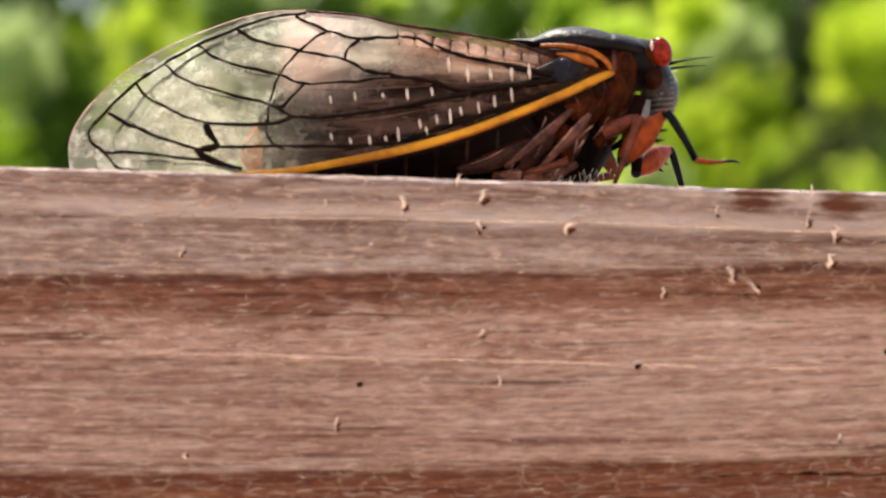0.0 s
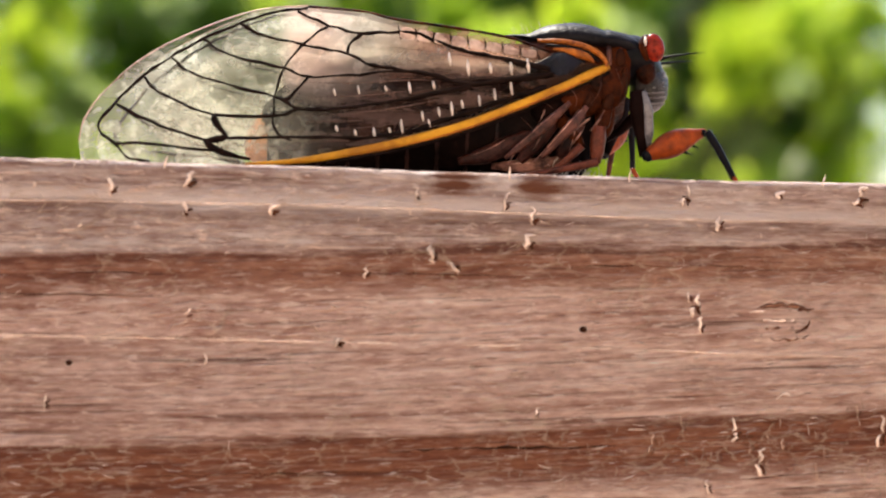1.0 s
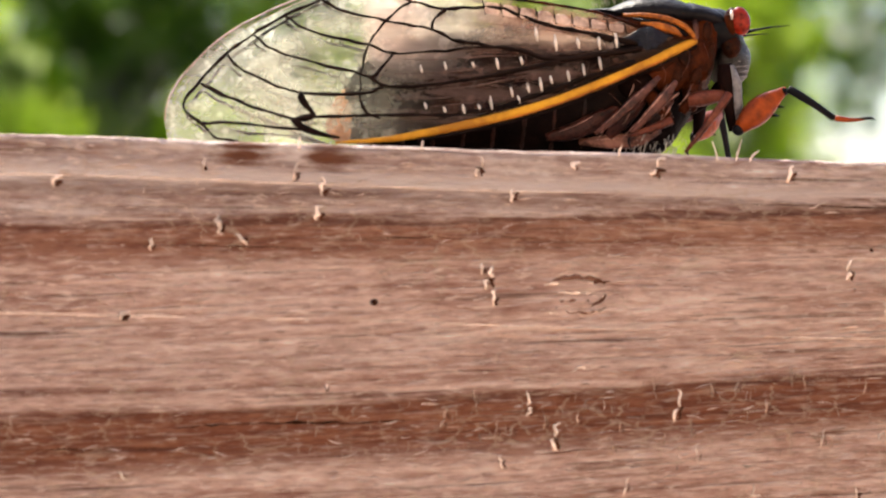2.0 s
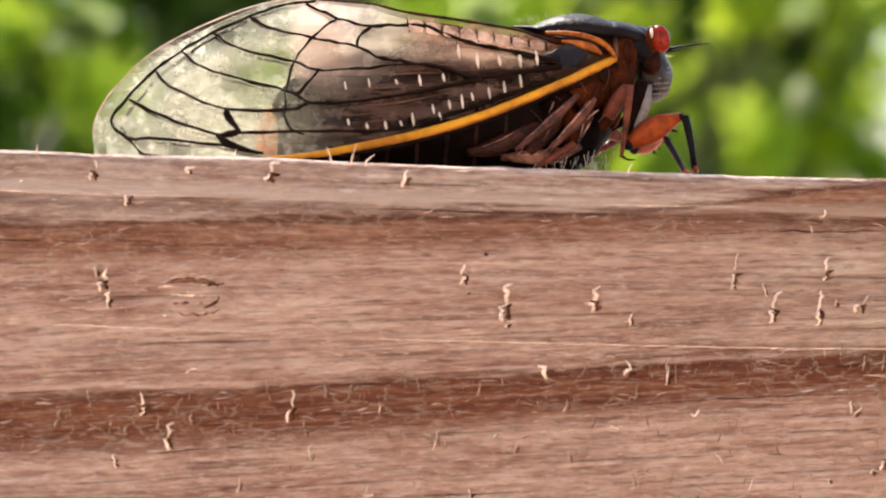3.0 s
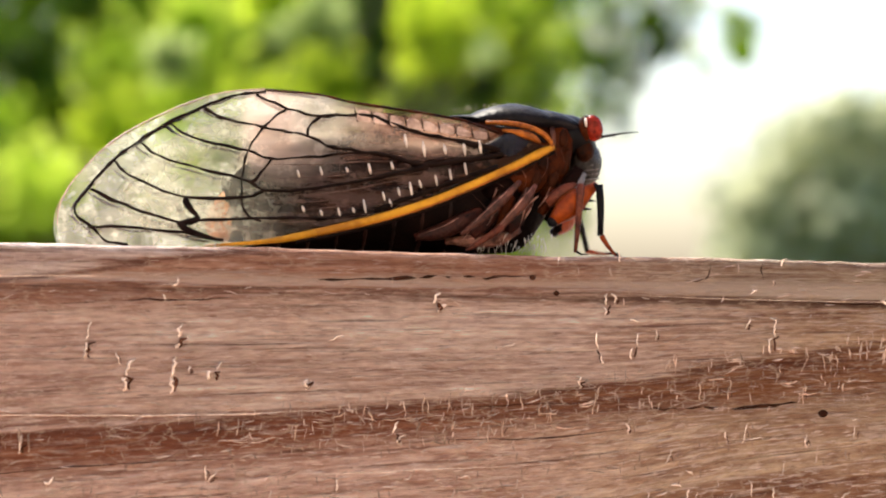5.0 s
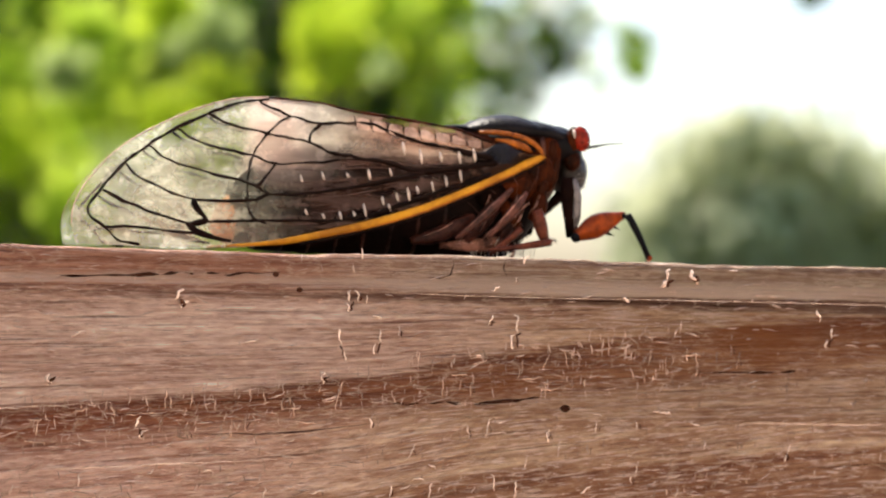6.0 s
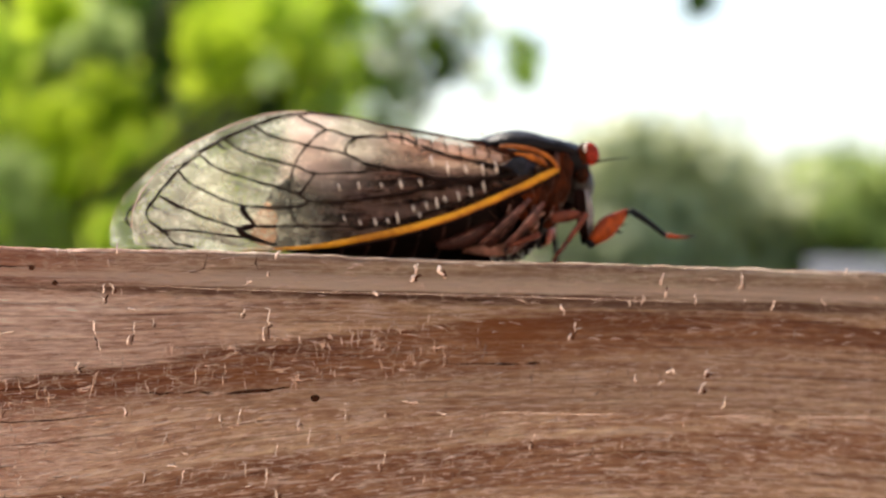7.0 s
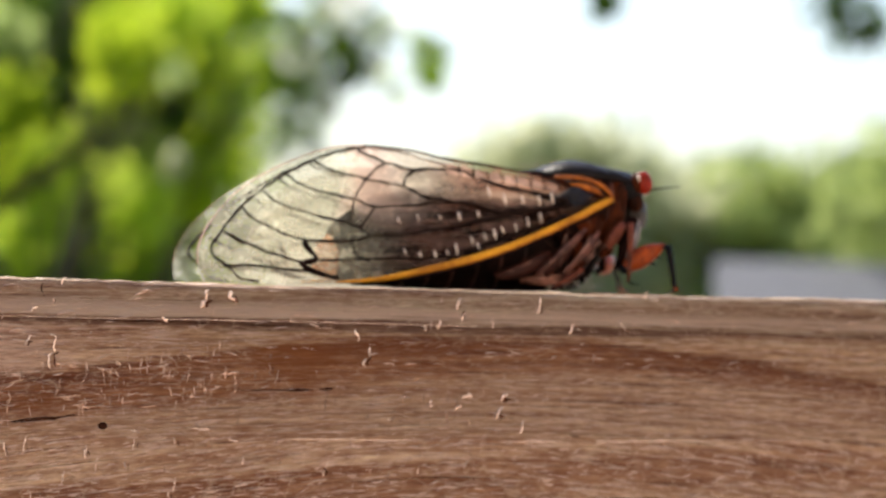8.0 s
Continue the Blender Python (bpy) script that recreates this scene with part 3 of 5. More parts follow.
def tree(base, height, crown, leaf, mat, seed, label, name="tree", trunk=0.11, group=""):
    """A tree at base: tapered trunk, limbs, and clumps of leaves. crown: rows of (offset, spread, leaves), or with a leaf material of their own."""
    top = thing(name, label, "tree" if name == "tree" else "shrub", group=group)
    top.location = base
    rng = random.Random(seed)
    bole = [Vector((rng.uniform(-.06, .06) * k, rng.uniform(-.06, .06) * k, height * k / 5)) for k in range(6)]
    part("trunk", sweep([p / MM for p in bole], [trunk / MM * (1 - 0.14 * k) for k in range(6)], 10), BARK, top)
    for offset, *_ in crown:
        end = Vector(offset)
        start = bole[min(5, max(1, int(5 * max(0.2, (end.z - 0.4) / max(height, 0.1)))))]
        mid = start.lerp(end, 0.5) + Vector((0, 0, (0.12 if (end.xy - start.xy).length < 1.2 else 0.9) * (end - start).length))
        part("limb", sweep([p / MM for p in (start, mid, end)], [trunk / MM * r for r in (0.12, 0.07, 0.03)], 6), BARK, top)
    for k, kind in enumerate(dict.fromkeys(row[3] if len(row) > 3 else mat for row in crown)):
        leaf_cloud([row[:3] for row in crown if (row[3] if len(row) > 3 else mat) is kind], leaf, seed + 400 * k, top, kind)
    return top


def crown_of(rng, count, radius, low, high, spread, leaves):
    rows = []
    for _ in range(count):
        a, r = rng.uniform(0, math.tau), radius * rng.uniform(0.25, 1.0)
        s = spread * rng.uniform(0.6, 1.25)
        rows.append(((r * math.cos(a), r * math.sin(a), rng.uniform(low, high)), (s, s, s * 0.7), int(leaves * rng.uniform(0.6, 1.3))))
    return rows


def woods():
    """The leafy trees behind the rail, thick at first, then opening onto the sky."""
    rng = random.Random(4)
    # a thick green row in the rear of the garden
    for i, (az, far, wide) in enumerate([(-17, 13.5, 1.3), (-12, 14.5, 1.3), (-7.5, 13.2, 1.2), (-3.5, 14.4, 1.2), (0.5, 13.4, 1.1), (4.2, 14.2, 1.0), (7.2, 13.2, 0.8), (9.6, 14.6, 0.75), (11.6, 13.6, 0.30)]):
        tree(polar(az, far, -EYE_HEIGHT), 1.5, crown_of(rng, 34, wide, 0.5, 4.6, 0.62 if wide > 0.5 else 0.40, 330), 0.12, LEAF_MID if i % 2 else LEAF_NEAR, 130 + i,
             "taller leafy tree in the rear of the garden", trunk=0.08, group="trees in the rear of the garden")
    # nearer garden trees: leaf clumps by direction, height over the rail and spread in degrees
    # clump colours paint the lit, shaded and see-through parts of the crowns
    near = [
        (-8.2, 6.2, 1.4, [(-8.0, 3.8, 1.3, LEAF_SHADE), (-7.2, 2.2, 1.2, LEAF_SHADE), (-9.2, 5.2, 0.9, LEAF_PALE), (-8.6, 6.6, 1.0, LEAF_SHADE), (-6.4, 3.9, 0.8, LEAF_SUN), (-6.0, 5.4, 0.9, LEAF_NEAR), (-5.5, 3.0, 0.6, LEAF_SHADE), (-9.6, 2.6, 1.0, LEAF_MID), (-5.4, 6.6, 0.8, LEAF_MID)]),
        (-3.2, 5.8, 1.2, [(-3.6, 6.1, 0.9, LEAF_SHADE), (-1.5, 6.4, 0.9, LEAF_SHADE), (-2.5, 6.5, 0.6, LEAF_PALE), (-2.3, 4.0, 1.0, LEAF_SHADE), (-2.0, 5.1, 0.8, LEAF_SHADE), (-2.9, 5.2, 0.7, LEAF_SHADE), (-1.2, 4.8, 0.7, LEAF_SHADE), (-0.5, 5.4, 1.0, LEAF_SHADE), (-4.7, 4.3, 0.5, LEAF_PALE), (-4.6, 2.8, 1.0, LEAF_SUN), (-0.2, 6.6, 0.5, LEAF_SUN), (-3.4, 2.2, 0.9, LEAF_MID), (-1.2, 2.6, 0.9, LEAF_MID)]),
        (2.2, 6.4, 1.2, [(0.6, 6.7, 0.5, LEAF_PALE), (2.7, 6.3, 1.0, LEAF_SHADE), (1.6, 4.7, 0.9, LEAF_SHADE), (3.4, 5.0, 0.9, LEAF_SUN), (1.8, 1.8, 1.0, LEAF_SUN), (0.6, 3.0, 0.9, LEAF_MID), (3.6, 3.2, 0.9, LEAF_NEAR), (4.2, 6.6, 0.6, LEAF_MID)]),
        (6.8, 6.0, 1.2, [(6.4, 5.3, 1.2, LEAF_SUN), (5.5, 5.9, 0.7, LEAF_SUN), (5.3, 4.4, 0.9, LEAF_SUN), (5.0, 4.9, 0.5, LEAF_PALE), (8.3, 5.9, 0.8, LEAF_PALE), (7.6, 5.3, 0.7, LEAF_PALE), (8.8, 5.5, 0.55, LEAF_PALE), (7.4, 6.6, 0.6, LEAF_NEAR), (5.3, 1.8, 0.9, LEAF_SUN), (6.4, 2.5, 0.7, LEAF_PALE), (5.6, 2.9, 0.9, LEAF_SUN), (6.7, 1.5, 0.9, LEAF_PALE), (7.7, 2.2, 0.8, LEAF_NEAR), (7.4, 3.6, 1.0, LEAF_NEAR), (8.7, 4.4, 0.8, LEAF_NEAR), (5.6, 6.9, 0.5, LEAF_SHADE)]),
        (10.1, 6.3, 1.3, [(10.0, 6.6, 0.9, LEAF_SHADE), (10.3, 5.6, 0.75, LEAF_SHADE), (9.9, 4.6, 0.35, LEAF_SHADE), (11.0, 4.2, 0.7, LEAF_PALE), (11.9, 3.4, 0.7, LEAF_PALE), (11.1, 6.4, 0.5, LEAF_MID), (9.8, 2.6, 0.9, LEAF_SUN), (9.2, 1.4, 0.8, LEAF_SUN), (8.8, 3.0, 0.8, LEAF_NEAR), (10.9, 1.4, 0.8, LEAF_NEAR), (11.4, 4.6, 1.0, LEAF_NEAR), (11.3, 6.0, 0.9, LEAF_NEAR), (10.9, 3.5, 1.0, LEAF_SUN), (12.2, 5.2, 0.9, LEAF_MID), (12.6, 4.0, 0.6, LEAF_SUN), (12.6, 6.9, 0.8, LEAF_SUN), (13.2, 3.4, 0.8, LEAF_SUN), (12.7, 4.3, 0.45, LEAF_SHADE), (13.0, 5.4, 0.9, LEAF_NEAR), (13.4, 6.3, 0.9, LEAF_SUN), (13.6, 4.4, 0.9, LEAF_NEAR), (12.3, 3.2, 0.9, LEAF_NEAR), (11.8, 2.2, 0.9, LEAF_SUN)]),
        (13.2, 6.6, 1.0, [(12.9, 3.0, 0.40, LEAF_PALE), (13.6, 2.2, 0.9, LEAF_NEAR), (14.1, 3.6, 0.8, LEAF_SUN), (13.8, 4.3, 0.5, LEAF_PALE), (12.4, 5.4, 0.5, LEAF_PALE), (14.65, 5.7, 0.42, LEAF_PALE), (14.0, 5.2, 0.8, LEAF_NEAR), (14.5, 1.4, 0.6, LEAF_MID), (14.3, 6.8, 0.7, LEAF_NEAR)]),
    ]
    for i, (at, far, tall, clumps) in enumerate(near):
        base = polar(at, far, -EYE_HEIGHT)
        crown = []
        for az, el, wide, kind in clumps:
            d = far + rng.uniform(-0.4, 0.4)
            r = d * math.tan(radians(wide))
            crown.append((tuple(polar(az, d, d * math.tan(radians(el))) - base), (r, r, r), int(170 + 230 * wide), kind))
        tree(base, tall, crown, 0.040, LEAF_NEAR, 30 + i, "leafy green garden tree, leaves coloured for sun and shade", trunk=0.055, group="trees behind the rail")
    # thin outer branches against the sky, with a long bough over the view
    base = polar(9.8, 6.0, -EYE_HEIGHT)

    def clump(az, el, spread, leaves, kind=LEAF_SHADE, far=6.0):
        return (tuple(polar(az, far, far * math.tan(radians(el))) - base), (spread, spread, spread), leaves, kind)

    # pale and grey clumps stand in for sky gaps and an out-of-focus glint
    tree(base, 1.3, [clump(15.1, 5.3, 0.09, 45, LEAF_MID), clump(15.7, 4.6, 0.07, 24, LEAF_MID), clump(16.5, 5.9, 0.07, 26, LEAF_MID), clump(17.0, 5.5, 0.055, 46), clump(16.9, 6.1, 0.03, 12), clump(18.7, 5.8, 0.055, 22, LEAF_MID), clump(18.9, 5.3, 0.04, 9, LEAF_MID), clump(15.7, 5.7, 0.08, 40, LEAF_SKY_GAP), clump(16.1, 4.7, 0.07, 30, LEAF_SKY_GAP), clump(15.7, 3.7, 0.07, 26, LEAF_SKY_GAP), clump(16.8, 6.9, 0.08, 34, LEAF_SKY_GAP), clump(17.7, 6.3, 0.06, 18, LEAF_SKY_GAP), clump(15.6, 6.5, 0.07, 26, LEAF_PALE), clump(16.5, 6.8, 0.07, 26, LEAF_PALE), clump(17.6, 6.6, 0.06, 14, LEAF_PALE), clump(16.2, 5.3, 0.06, 12, LEAF_PALE), clump(15.4, 4.4, 0.08, 22, LEAF_MID),
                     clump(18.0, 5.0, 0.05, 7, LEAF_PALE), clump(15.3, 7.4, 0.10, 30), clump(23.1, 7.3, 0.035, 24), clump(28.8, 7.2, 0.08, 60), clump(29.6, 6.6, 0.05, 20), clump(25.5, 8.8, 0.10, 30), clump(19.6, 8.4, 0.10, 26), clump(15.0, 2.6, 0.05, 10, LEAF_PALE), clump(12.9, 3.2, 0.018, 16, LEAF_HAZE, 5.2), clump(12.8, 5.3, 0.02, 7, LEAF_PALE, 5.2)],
         0.070, LEAF_SHADE, 61, "slender tree with a bough of sparse leaves before the sky", trunk=0.035, group="trees behind the rail")
    # far hedge line, its left part in the haze-paled leaf colour
    h = "far trees along the skyline"
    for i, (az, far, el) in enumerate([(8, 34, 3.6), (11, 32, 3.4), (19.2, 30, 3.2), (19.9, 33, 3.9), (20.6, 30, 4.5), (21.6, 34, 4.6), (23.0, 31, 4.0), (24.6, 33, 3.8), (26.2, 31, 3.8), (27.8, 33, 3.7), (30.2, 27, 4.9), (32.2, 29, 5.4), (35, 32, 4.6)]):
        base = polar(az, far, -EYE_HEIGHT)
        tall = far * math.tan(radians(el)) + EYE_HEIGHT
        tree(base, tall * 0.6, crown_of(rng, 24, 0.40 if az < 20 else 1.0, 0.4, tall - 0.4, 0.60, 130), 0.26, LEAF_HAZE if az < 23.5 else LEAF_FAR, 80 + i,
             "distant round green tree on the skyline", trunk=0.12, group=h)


woods()


def shed():
    """A low grey shed far off, before the skyline trees."""
    top = thing("shed", "long low distant shed with a blue-grey slate roof", "shed")
    at = polar(30.8, 26.0, -EYE_HEIGHT)
    top.location, top.rotation_euler.z = at, radians(-24)
    walls = coat("grey_boards", (0.16, 0.16, 0.175), 0.8, 0.15, 3.0)
    slate = coat("slate", (0.075, 0.078, 0.092), 0.7, 0.15, 4.0)
    bm = bmesh.new()
    bmesh.ops.create_cube(bm, size=1.0)
    for v in bm.verts:
        v.co = Vector((v.co.x * 5.0, v.co.y * 2.4, v.co.z * 1.15 + 0.575))
    part("wall", bm, walls, top)
    bm = bmesh.new()
    side = [(-1.4, 1.12), (0.0, 1.64), (1.4, 1.12), (1.4, 1.05), (0.0, 1.57), (-1.4, 1.05)]
    rows = [[bm.verts.new((x, y, z)) for y, z in side] for x in (-2.7, 2.7)]
    for k in range(6):
        bm.faces.new((rows[0][k], rows[0][(k + 1) % 6], rows[1][(k + 1) % 6], rows[1][k]))
    bm.faces.new(rows[0][::-1])
    bm.faces.new(rows[1])
    part("roof", bm, slate, top)
    bm = bmesh.new()
    bmesh.ops.create_cube(bm, size=1.0)
    for v in bm.verts:
        v.co = Vector((v.co.x * 0.6 - 0.4, v.co.y * 0.04 - 1.22, v.co.z * 0.95 + 0.5))
    part("door", bm, slate, top)
    bm = bmesh.new()
    bmesh.ops.create_cube(bm, size=1.0)
    for v in bm.verts:
        v.co = Vector((v.co.x * 0.26 - 0.3, v.co.y * 0.26, v.co.z * 0.5 + 1.78))
    bmesh.ops.bevel(bm, geom=bm.edges[:], offset=0.02, segments=1, affect="EDGES")
    part("chimney", bm, walls, top, "short dark grey chimney")


shed()

# ---- the insect ----
CICADA = thing("cicada", "black red-eyed cicada with orange-edged clear wings walking on a rail", "insect")


def wing_y(x, z):
    """How far the folded wing stands out to the side at a place (mm)."""
    k = min(1.0, max(0.0, (-x - 0.0) / 12.0))
    return -4.7 + (0.20 + 0.24 * k) * z


WING_TOP = [(-25.3, 1.3), (-25.2, 2.25), (-24.75, 3.3), (-24.15, 4.2), (-22.6, 5.9), (-21.0, 7.1), (-19.0, 8.2), (-16.7, 9.22), (-14.65, 9.82), (-12.4, 10.05),
            (-9.2, 9.8), (-7.0, 9.3), (-5.1, 9.0), (-3.3, 8.8), (-0.35, 8.3), (2.0, 7.5), (4.0, 6.9), (5.6, 6.7)]
WING_LOW = [(-25.3, 1.1), (-25.15, 0.4), (-24.9, 0.1), (-23.0, 0.04), (-15.2, 0.10), (-10.9, 0.72), (-6.5, 1.72), (-2.4, 3.05), (2.1, 5.02), (5.6, 6.62)]
VEINS = {
    "ring": [(-12.4, 9.9), (-14.5, 9.5), (-16.4, 8.8), (-18.55, 7.7), (-20.4, 6.5), (-21.9, 5.3), (-23.3, 3.7), (-24.2, 2.4), (-24.0, 1.7), (-23.2, 1.2), (-22.5, 0.4), (-21.1, 0.14)],
    "a": [(-13.0, 9.67), (-11.1, 8.83), (-9.1, 8.36), (-6.3, 8.47), (-3.3, 7.46), (-0.9, 7.0), (2.0, 6.44)],
    "b": [(-16.4, 8.8), (-15.3, 8.2), (-12.7, 7.6), (-10.95, 7.3), (-10.0, 7.15), (-8.8, 6.5)],
    "c": [(-18.55, 7.7), (-16.9, 6.8), (-13.7, 6.1), (-12.2, 5.6), (-9.9, 5.8), (-6.3, 6.1), (-4.6, 5.82), (-2.6, 5.4), (1.4, 6.04), (2.2, 6.12)],
    "d": [(-20.4, 6.5), (-19.3, 5.7), (-17.5, 5.1), (-14.05, 4.3), (-12.8, 3.65), (-11.6, 3.63), (-8.5, 4.0), (-2.6, 5.3)],
    "e": [(-21.9, 5.3), (-20.8, 4.3), (-17.6, 3.1), (-14.0, 3.15), (-12.8, 3.55)],
    "f": [(-23.3, 3.5), (-21.2, 2.5), (-18.1, 1.55), (-16.6, 1.75), (-13.0, 1.9), (-9.0, 2.0), (-6.0, 2.5)],
    "g": [(-23.2, 1.2), (-21.15, 1.18), (-17.75, 0.94), (-15.35, 0.5)],
    "ladder": [(-11.1, 8.83), (-12.0, 8.15), (-12.8, 7.4), (-13.65, 6.1), (-14.05, 4.85), (-14.1, 3.6), (-14.1, 2.7), (-13.7, 2.0), (-13.0, 1.7)],
    "h": [(-12.2, 5.6), (-13.3, 4.25), (-14.05, 4.3)],
    "i": [(-9.1, 8.36), (-9.8, 7.7), (-9.9, 7.15)],
    "j": [(-6.0, 2.5), (-3.2, 3.56), (-0.45, 4.58), (1.8, 5.4)],
    "k": [(-8.8, 6.5), (-6.3, 6.1)],
}
THICK = [[(-17.6, 3.1), (-17.45, 2.6), (-16.75, 1.8)], [(-18.1, 1.55), (-17.3, 0.98), (-15.6, 0.5)], [(-16.75, 1.8), (-17.3, 1.62), (-18.1, 1.5)]]
PLEAT_GLINTS = [(-3.9, 6.88), (-2.8, 6.4), (-1.5, 6.4), (-0.3, 6.5), (0.7, 6.6), (-4.8, 5.3), (-6.6, 2.75), (-5.4, 3.4), (-4.45, 3.7), (-3.7, 3.9), (-3.1, 4.2), (-2.1, 4.43), (-0.25, 5.2), (-7.6, 5.0), (-9.2, 4.9), (-6.2, 5.1), (-7.3, 2.5), (-8.2, 2.35), (-9.3, 2.3), (-10.4, 2.5), (-1.2, 4.75), (-5.0, 3.0), (-10.6, 4.7)]


def wing(side):
    """One forewing, side -1 towards the front of the rail: skin, veins, leading edge and pale ridges for pleat glints.
    """
    def at(x, z, out=0.0):
        k = 1.0 if side < 0 else 0.995
        return Vector((5.6 + (x - 5.6) * k, side * (out - wing_y(x, z)), z * k))

    bm = bmesh.new()
    nx, nz = 110, 26
    upper, lower = (list(zip(*[q[:2] for q in smooth_line([(*p, 0) for p in line], 6)])) for line in (WING_TOP, WING_LOW))
    grid = []
    for i in range(nx + 1):
        u = i / nx
        x = -25.3 + 30.9 * (u ** 1.25)
        hi, lo = np.interp(x, *upper), np.interp(x, *lower)
        col = []
        for k in range(nz + 1):
            z = lo + (hi - lo) * k / nz
            p = at(x, z)
            p.y += 0.10 * noise.noise(Vector((x * 0.55, side * 3, z * 0.7)))
            col.append(bm.verts.new(p * MM))
        grid.append(col)
    for a, b in zip(grid, grid[1:]):
        for k in range(nz):
            bm.faces.new((a[k], b[k], b[k + 1], a[k + 1]))
    shade_smooth(bm)
    skin = part("forewing", bm, WING, CICADA, "clear milky wing skin with dark veins")
    for name, line in VEINS.items():
        pts = [at(x, z, 0.05) for x, z in (q[:2] for q in smooth_line([(*p, 0) for p in line], 5))]
        r = 0.085 if name != "ladder" else 0.065
        pts = [q + Vector((0.10 * noise.noise(q * 1.35 + Vector((9, 0, 0))), 0, 0.11 * noise.noise(q * 1.35))) * (0.2 if k in (0, len(pts) - 1) else 1.0) for k, q in enumerate(pts)]
        part("vein", sweep(pts, [r * (1 + 0.75 * noise.noise(q * 1.9)) * (1 + 0.75 * min(1.0, max(0.0, (q.x + 10) / 9))) for q in pts], 6), VEIN, skin)
    for line in THICK:
        pts = [at(x, z, 0.06) for x, z in (q[:2] for q in smooth_line([(*p, 0) for p in line], 4))]
        part("vein", sweep(pts, [0.10, 0.16, 0.22, 0.20, 0.22, 0.2, 0.16, 0.12, 0.08], 6), VEIN, skin)
    low = [(-15.6, 0.22), (-13.0, 0.45), (-10.9, 0.80), (-6.5, 1.80), (-2.4, 3.10), (2.1, 5.06), (4.2, 6.10), (5.5, 6.75)]
    pts = [at(x, z, 0.08) for x, z in (q[:2] for q in smooth_line([(*p, 0) for p in low], 5))]
    part("leading_edge", sweep(pts, [0.07 + 0.23 * min(1, k / 14) for k in range(len(pts) - 3)] + [0.26, 0.2, 0.12], 8, 0.6), YELLOW, skin, "thick amber-yellow leading edge")
    for lift, thick, tint in ((0.30, 0.085, RUST), (-0.20, 0.08, AMBER), (0.12, 0.035, AMBER)):
        pts = [at(x, z + lift, 0.20 if lift < 0.3 else 0.10) for x, z in (q[:2] for q in smooth_line([(*p, 0) for p in low[2:]], 5))]
        n = len(pts) - 1
        part("edge_streak", sweep(pts, [max(0.012, thick * math.sin(math.pi * (k + 0.5) / (n + 1)) * (0.6 + 0.8 * abs(noise.noise(p * 0.9 + Vector((0, 0, lift * 9)))))) for k, p in enumerate(pts)], 6), tint, skin, "darker streak along the leading edge")
    pts = [at(x, z - 0.36, 0.02) for x, z in (q[:2] for q in smooth_line([(*p, 0) for p in low[2:]], 5))]
    part("underside_rim", sweep(pts, [0.12], 6), VEIN, skin)
    top = [(-12.4, 10.0), (-9.2, 9.76), (-7.0, 9.27), (-3.3, 8.76), (-0.35, 8.26), (2.0, 7.5)]
    pts = [at(x, z, 0.04) for x, z in (q[:2] for q in smooth_line([(*p, 0) for p in top], 5))]
    rim = 0.045 if side < 0 else 0.015
    pts_rim = [at(x, z, 0.0) for x, z in (q[:2] for q in smooth_line([(*p, 0) for p in WING_TOP[:10]], 4))]
    part("outer_margin", sweep(pts_rim, [rim], 5), CELL, skin, "pale thin outer wing margin")
    part("trailing_edge", sweep(pts, [0.08 * (1 + 0.5 * noise.noise(p * 1.7)) for p in pts], 6), RUST, skin)
    for k in range(8):
        x, z = -6.4 + 1.02 * k, 8.42 - 0.150 * k
        cell = ball((0, 0, 0), (0.47, 0.012, 0.42 - 0.018 * k), 12)
        for v in cell.verts:
            v.co.x, v.co.z = (math.copysign(abs(c / (m * MM)) ** 0.45, c) * m * MM for c, m in ((v.co.x, 0.47), (v.co.z, 0.42 - 0.018 * k)))
        bmesh.ops.rotate(cell, verts=cell.verts, cent=(0, 0, 0), matrix=Matrix.Rotation(radians(side * 24), 3, "X") @ Matrix.Rotation(radians(9), 3, "Y"))
        bmesh.ops.translate(cell, verts=cell.verts, vec=at(x, z, 0.07) * MM)
        part("pale_cell", cell, CELL, skin)
    for k in range(9):
        x, z = -6.9 + 1.02 * k, 8.50 - 0.150 * k
        part("cross_vein", sweep([at(x - 0.08, z + 0.42, 0.07), at(x, z, 0.09), at(x + 0.10, z - 0.46 + 0.02 * k, 0.07)], [0.03, 0.05, 0.035], 5), MAROON, skin, "thin brown cross vein")
    # faint streak highlights along the creases, drawn as thin brown lines
    for row in ([(-12.6, 5.25), (-9.5, 5.3), (-6.5, 5.55), (-4.5, 5.6)], [(-12.2, 4.35), (-9.0, 4.55), (-6.0, 4.95)], [(-12.4, 2.85), (-9.5, 3.0), (-7.0, 3.35)], [(-11.2, 3.35), (-8.0, 3.65), (-5.0, 4.3), (-2.5, 4.9)],
                [(-8.0, 7.6), (-5.0, 7.35), (-1.5, 6.95), (1.0, 6.75)], [(-10.4, 2.45), (-8.2, 2.7), (-6.2, 3.1)], [(-7.5, 6.9), (-5.5, 6.7), (-4.0, 6.55)]):
        pts = [at(x, z, 0.06) for x, z in (q[:2] for q in smooth_line([(*p, 0) for p in row], 5))]
        n = len(pts) - 1
        part("fold", sweep(pts, [max(0.006, 0.042 * math.sin(math.pi * j / n) * (0.4 + abs(noise.noise(p * 1.7)))) for j, p in enumerate(pts)], 5), FOLD, skin, "brownish line for a streak highlight on a crease")
    # glints on the wing folds, modelled as small whitish ridges
    for k, (x, z) in enumerate(PLEAT_GLINTS):
        h = ((0.42 if z > 6 else 0.32) + 0.10 * math.sin(k * 2.3)) * (1.0 if x > -6.7 else 0.65)
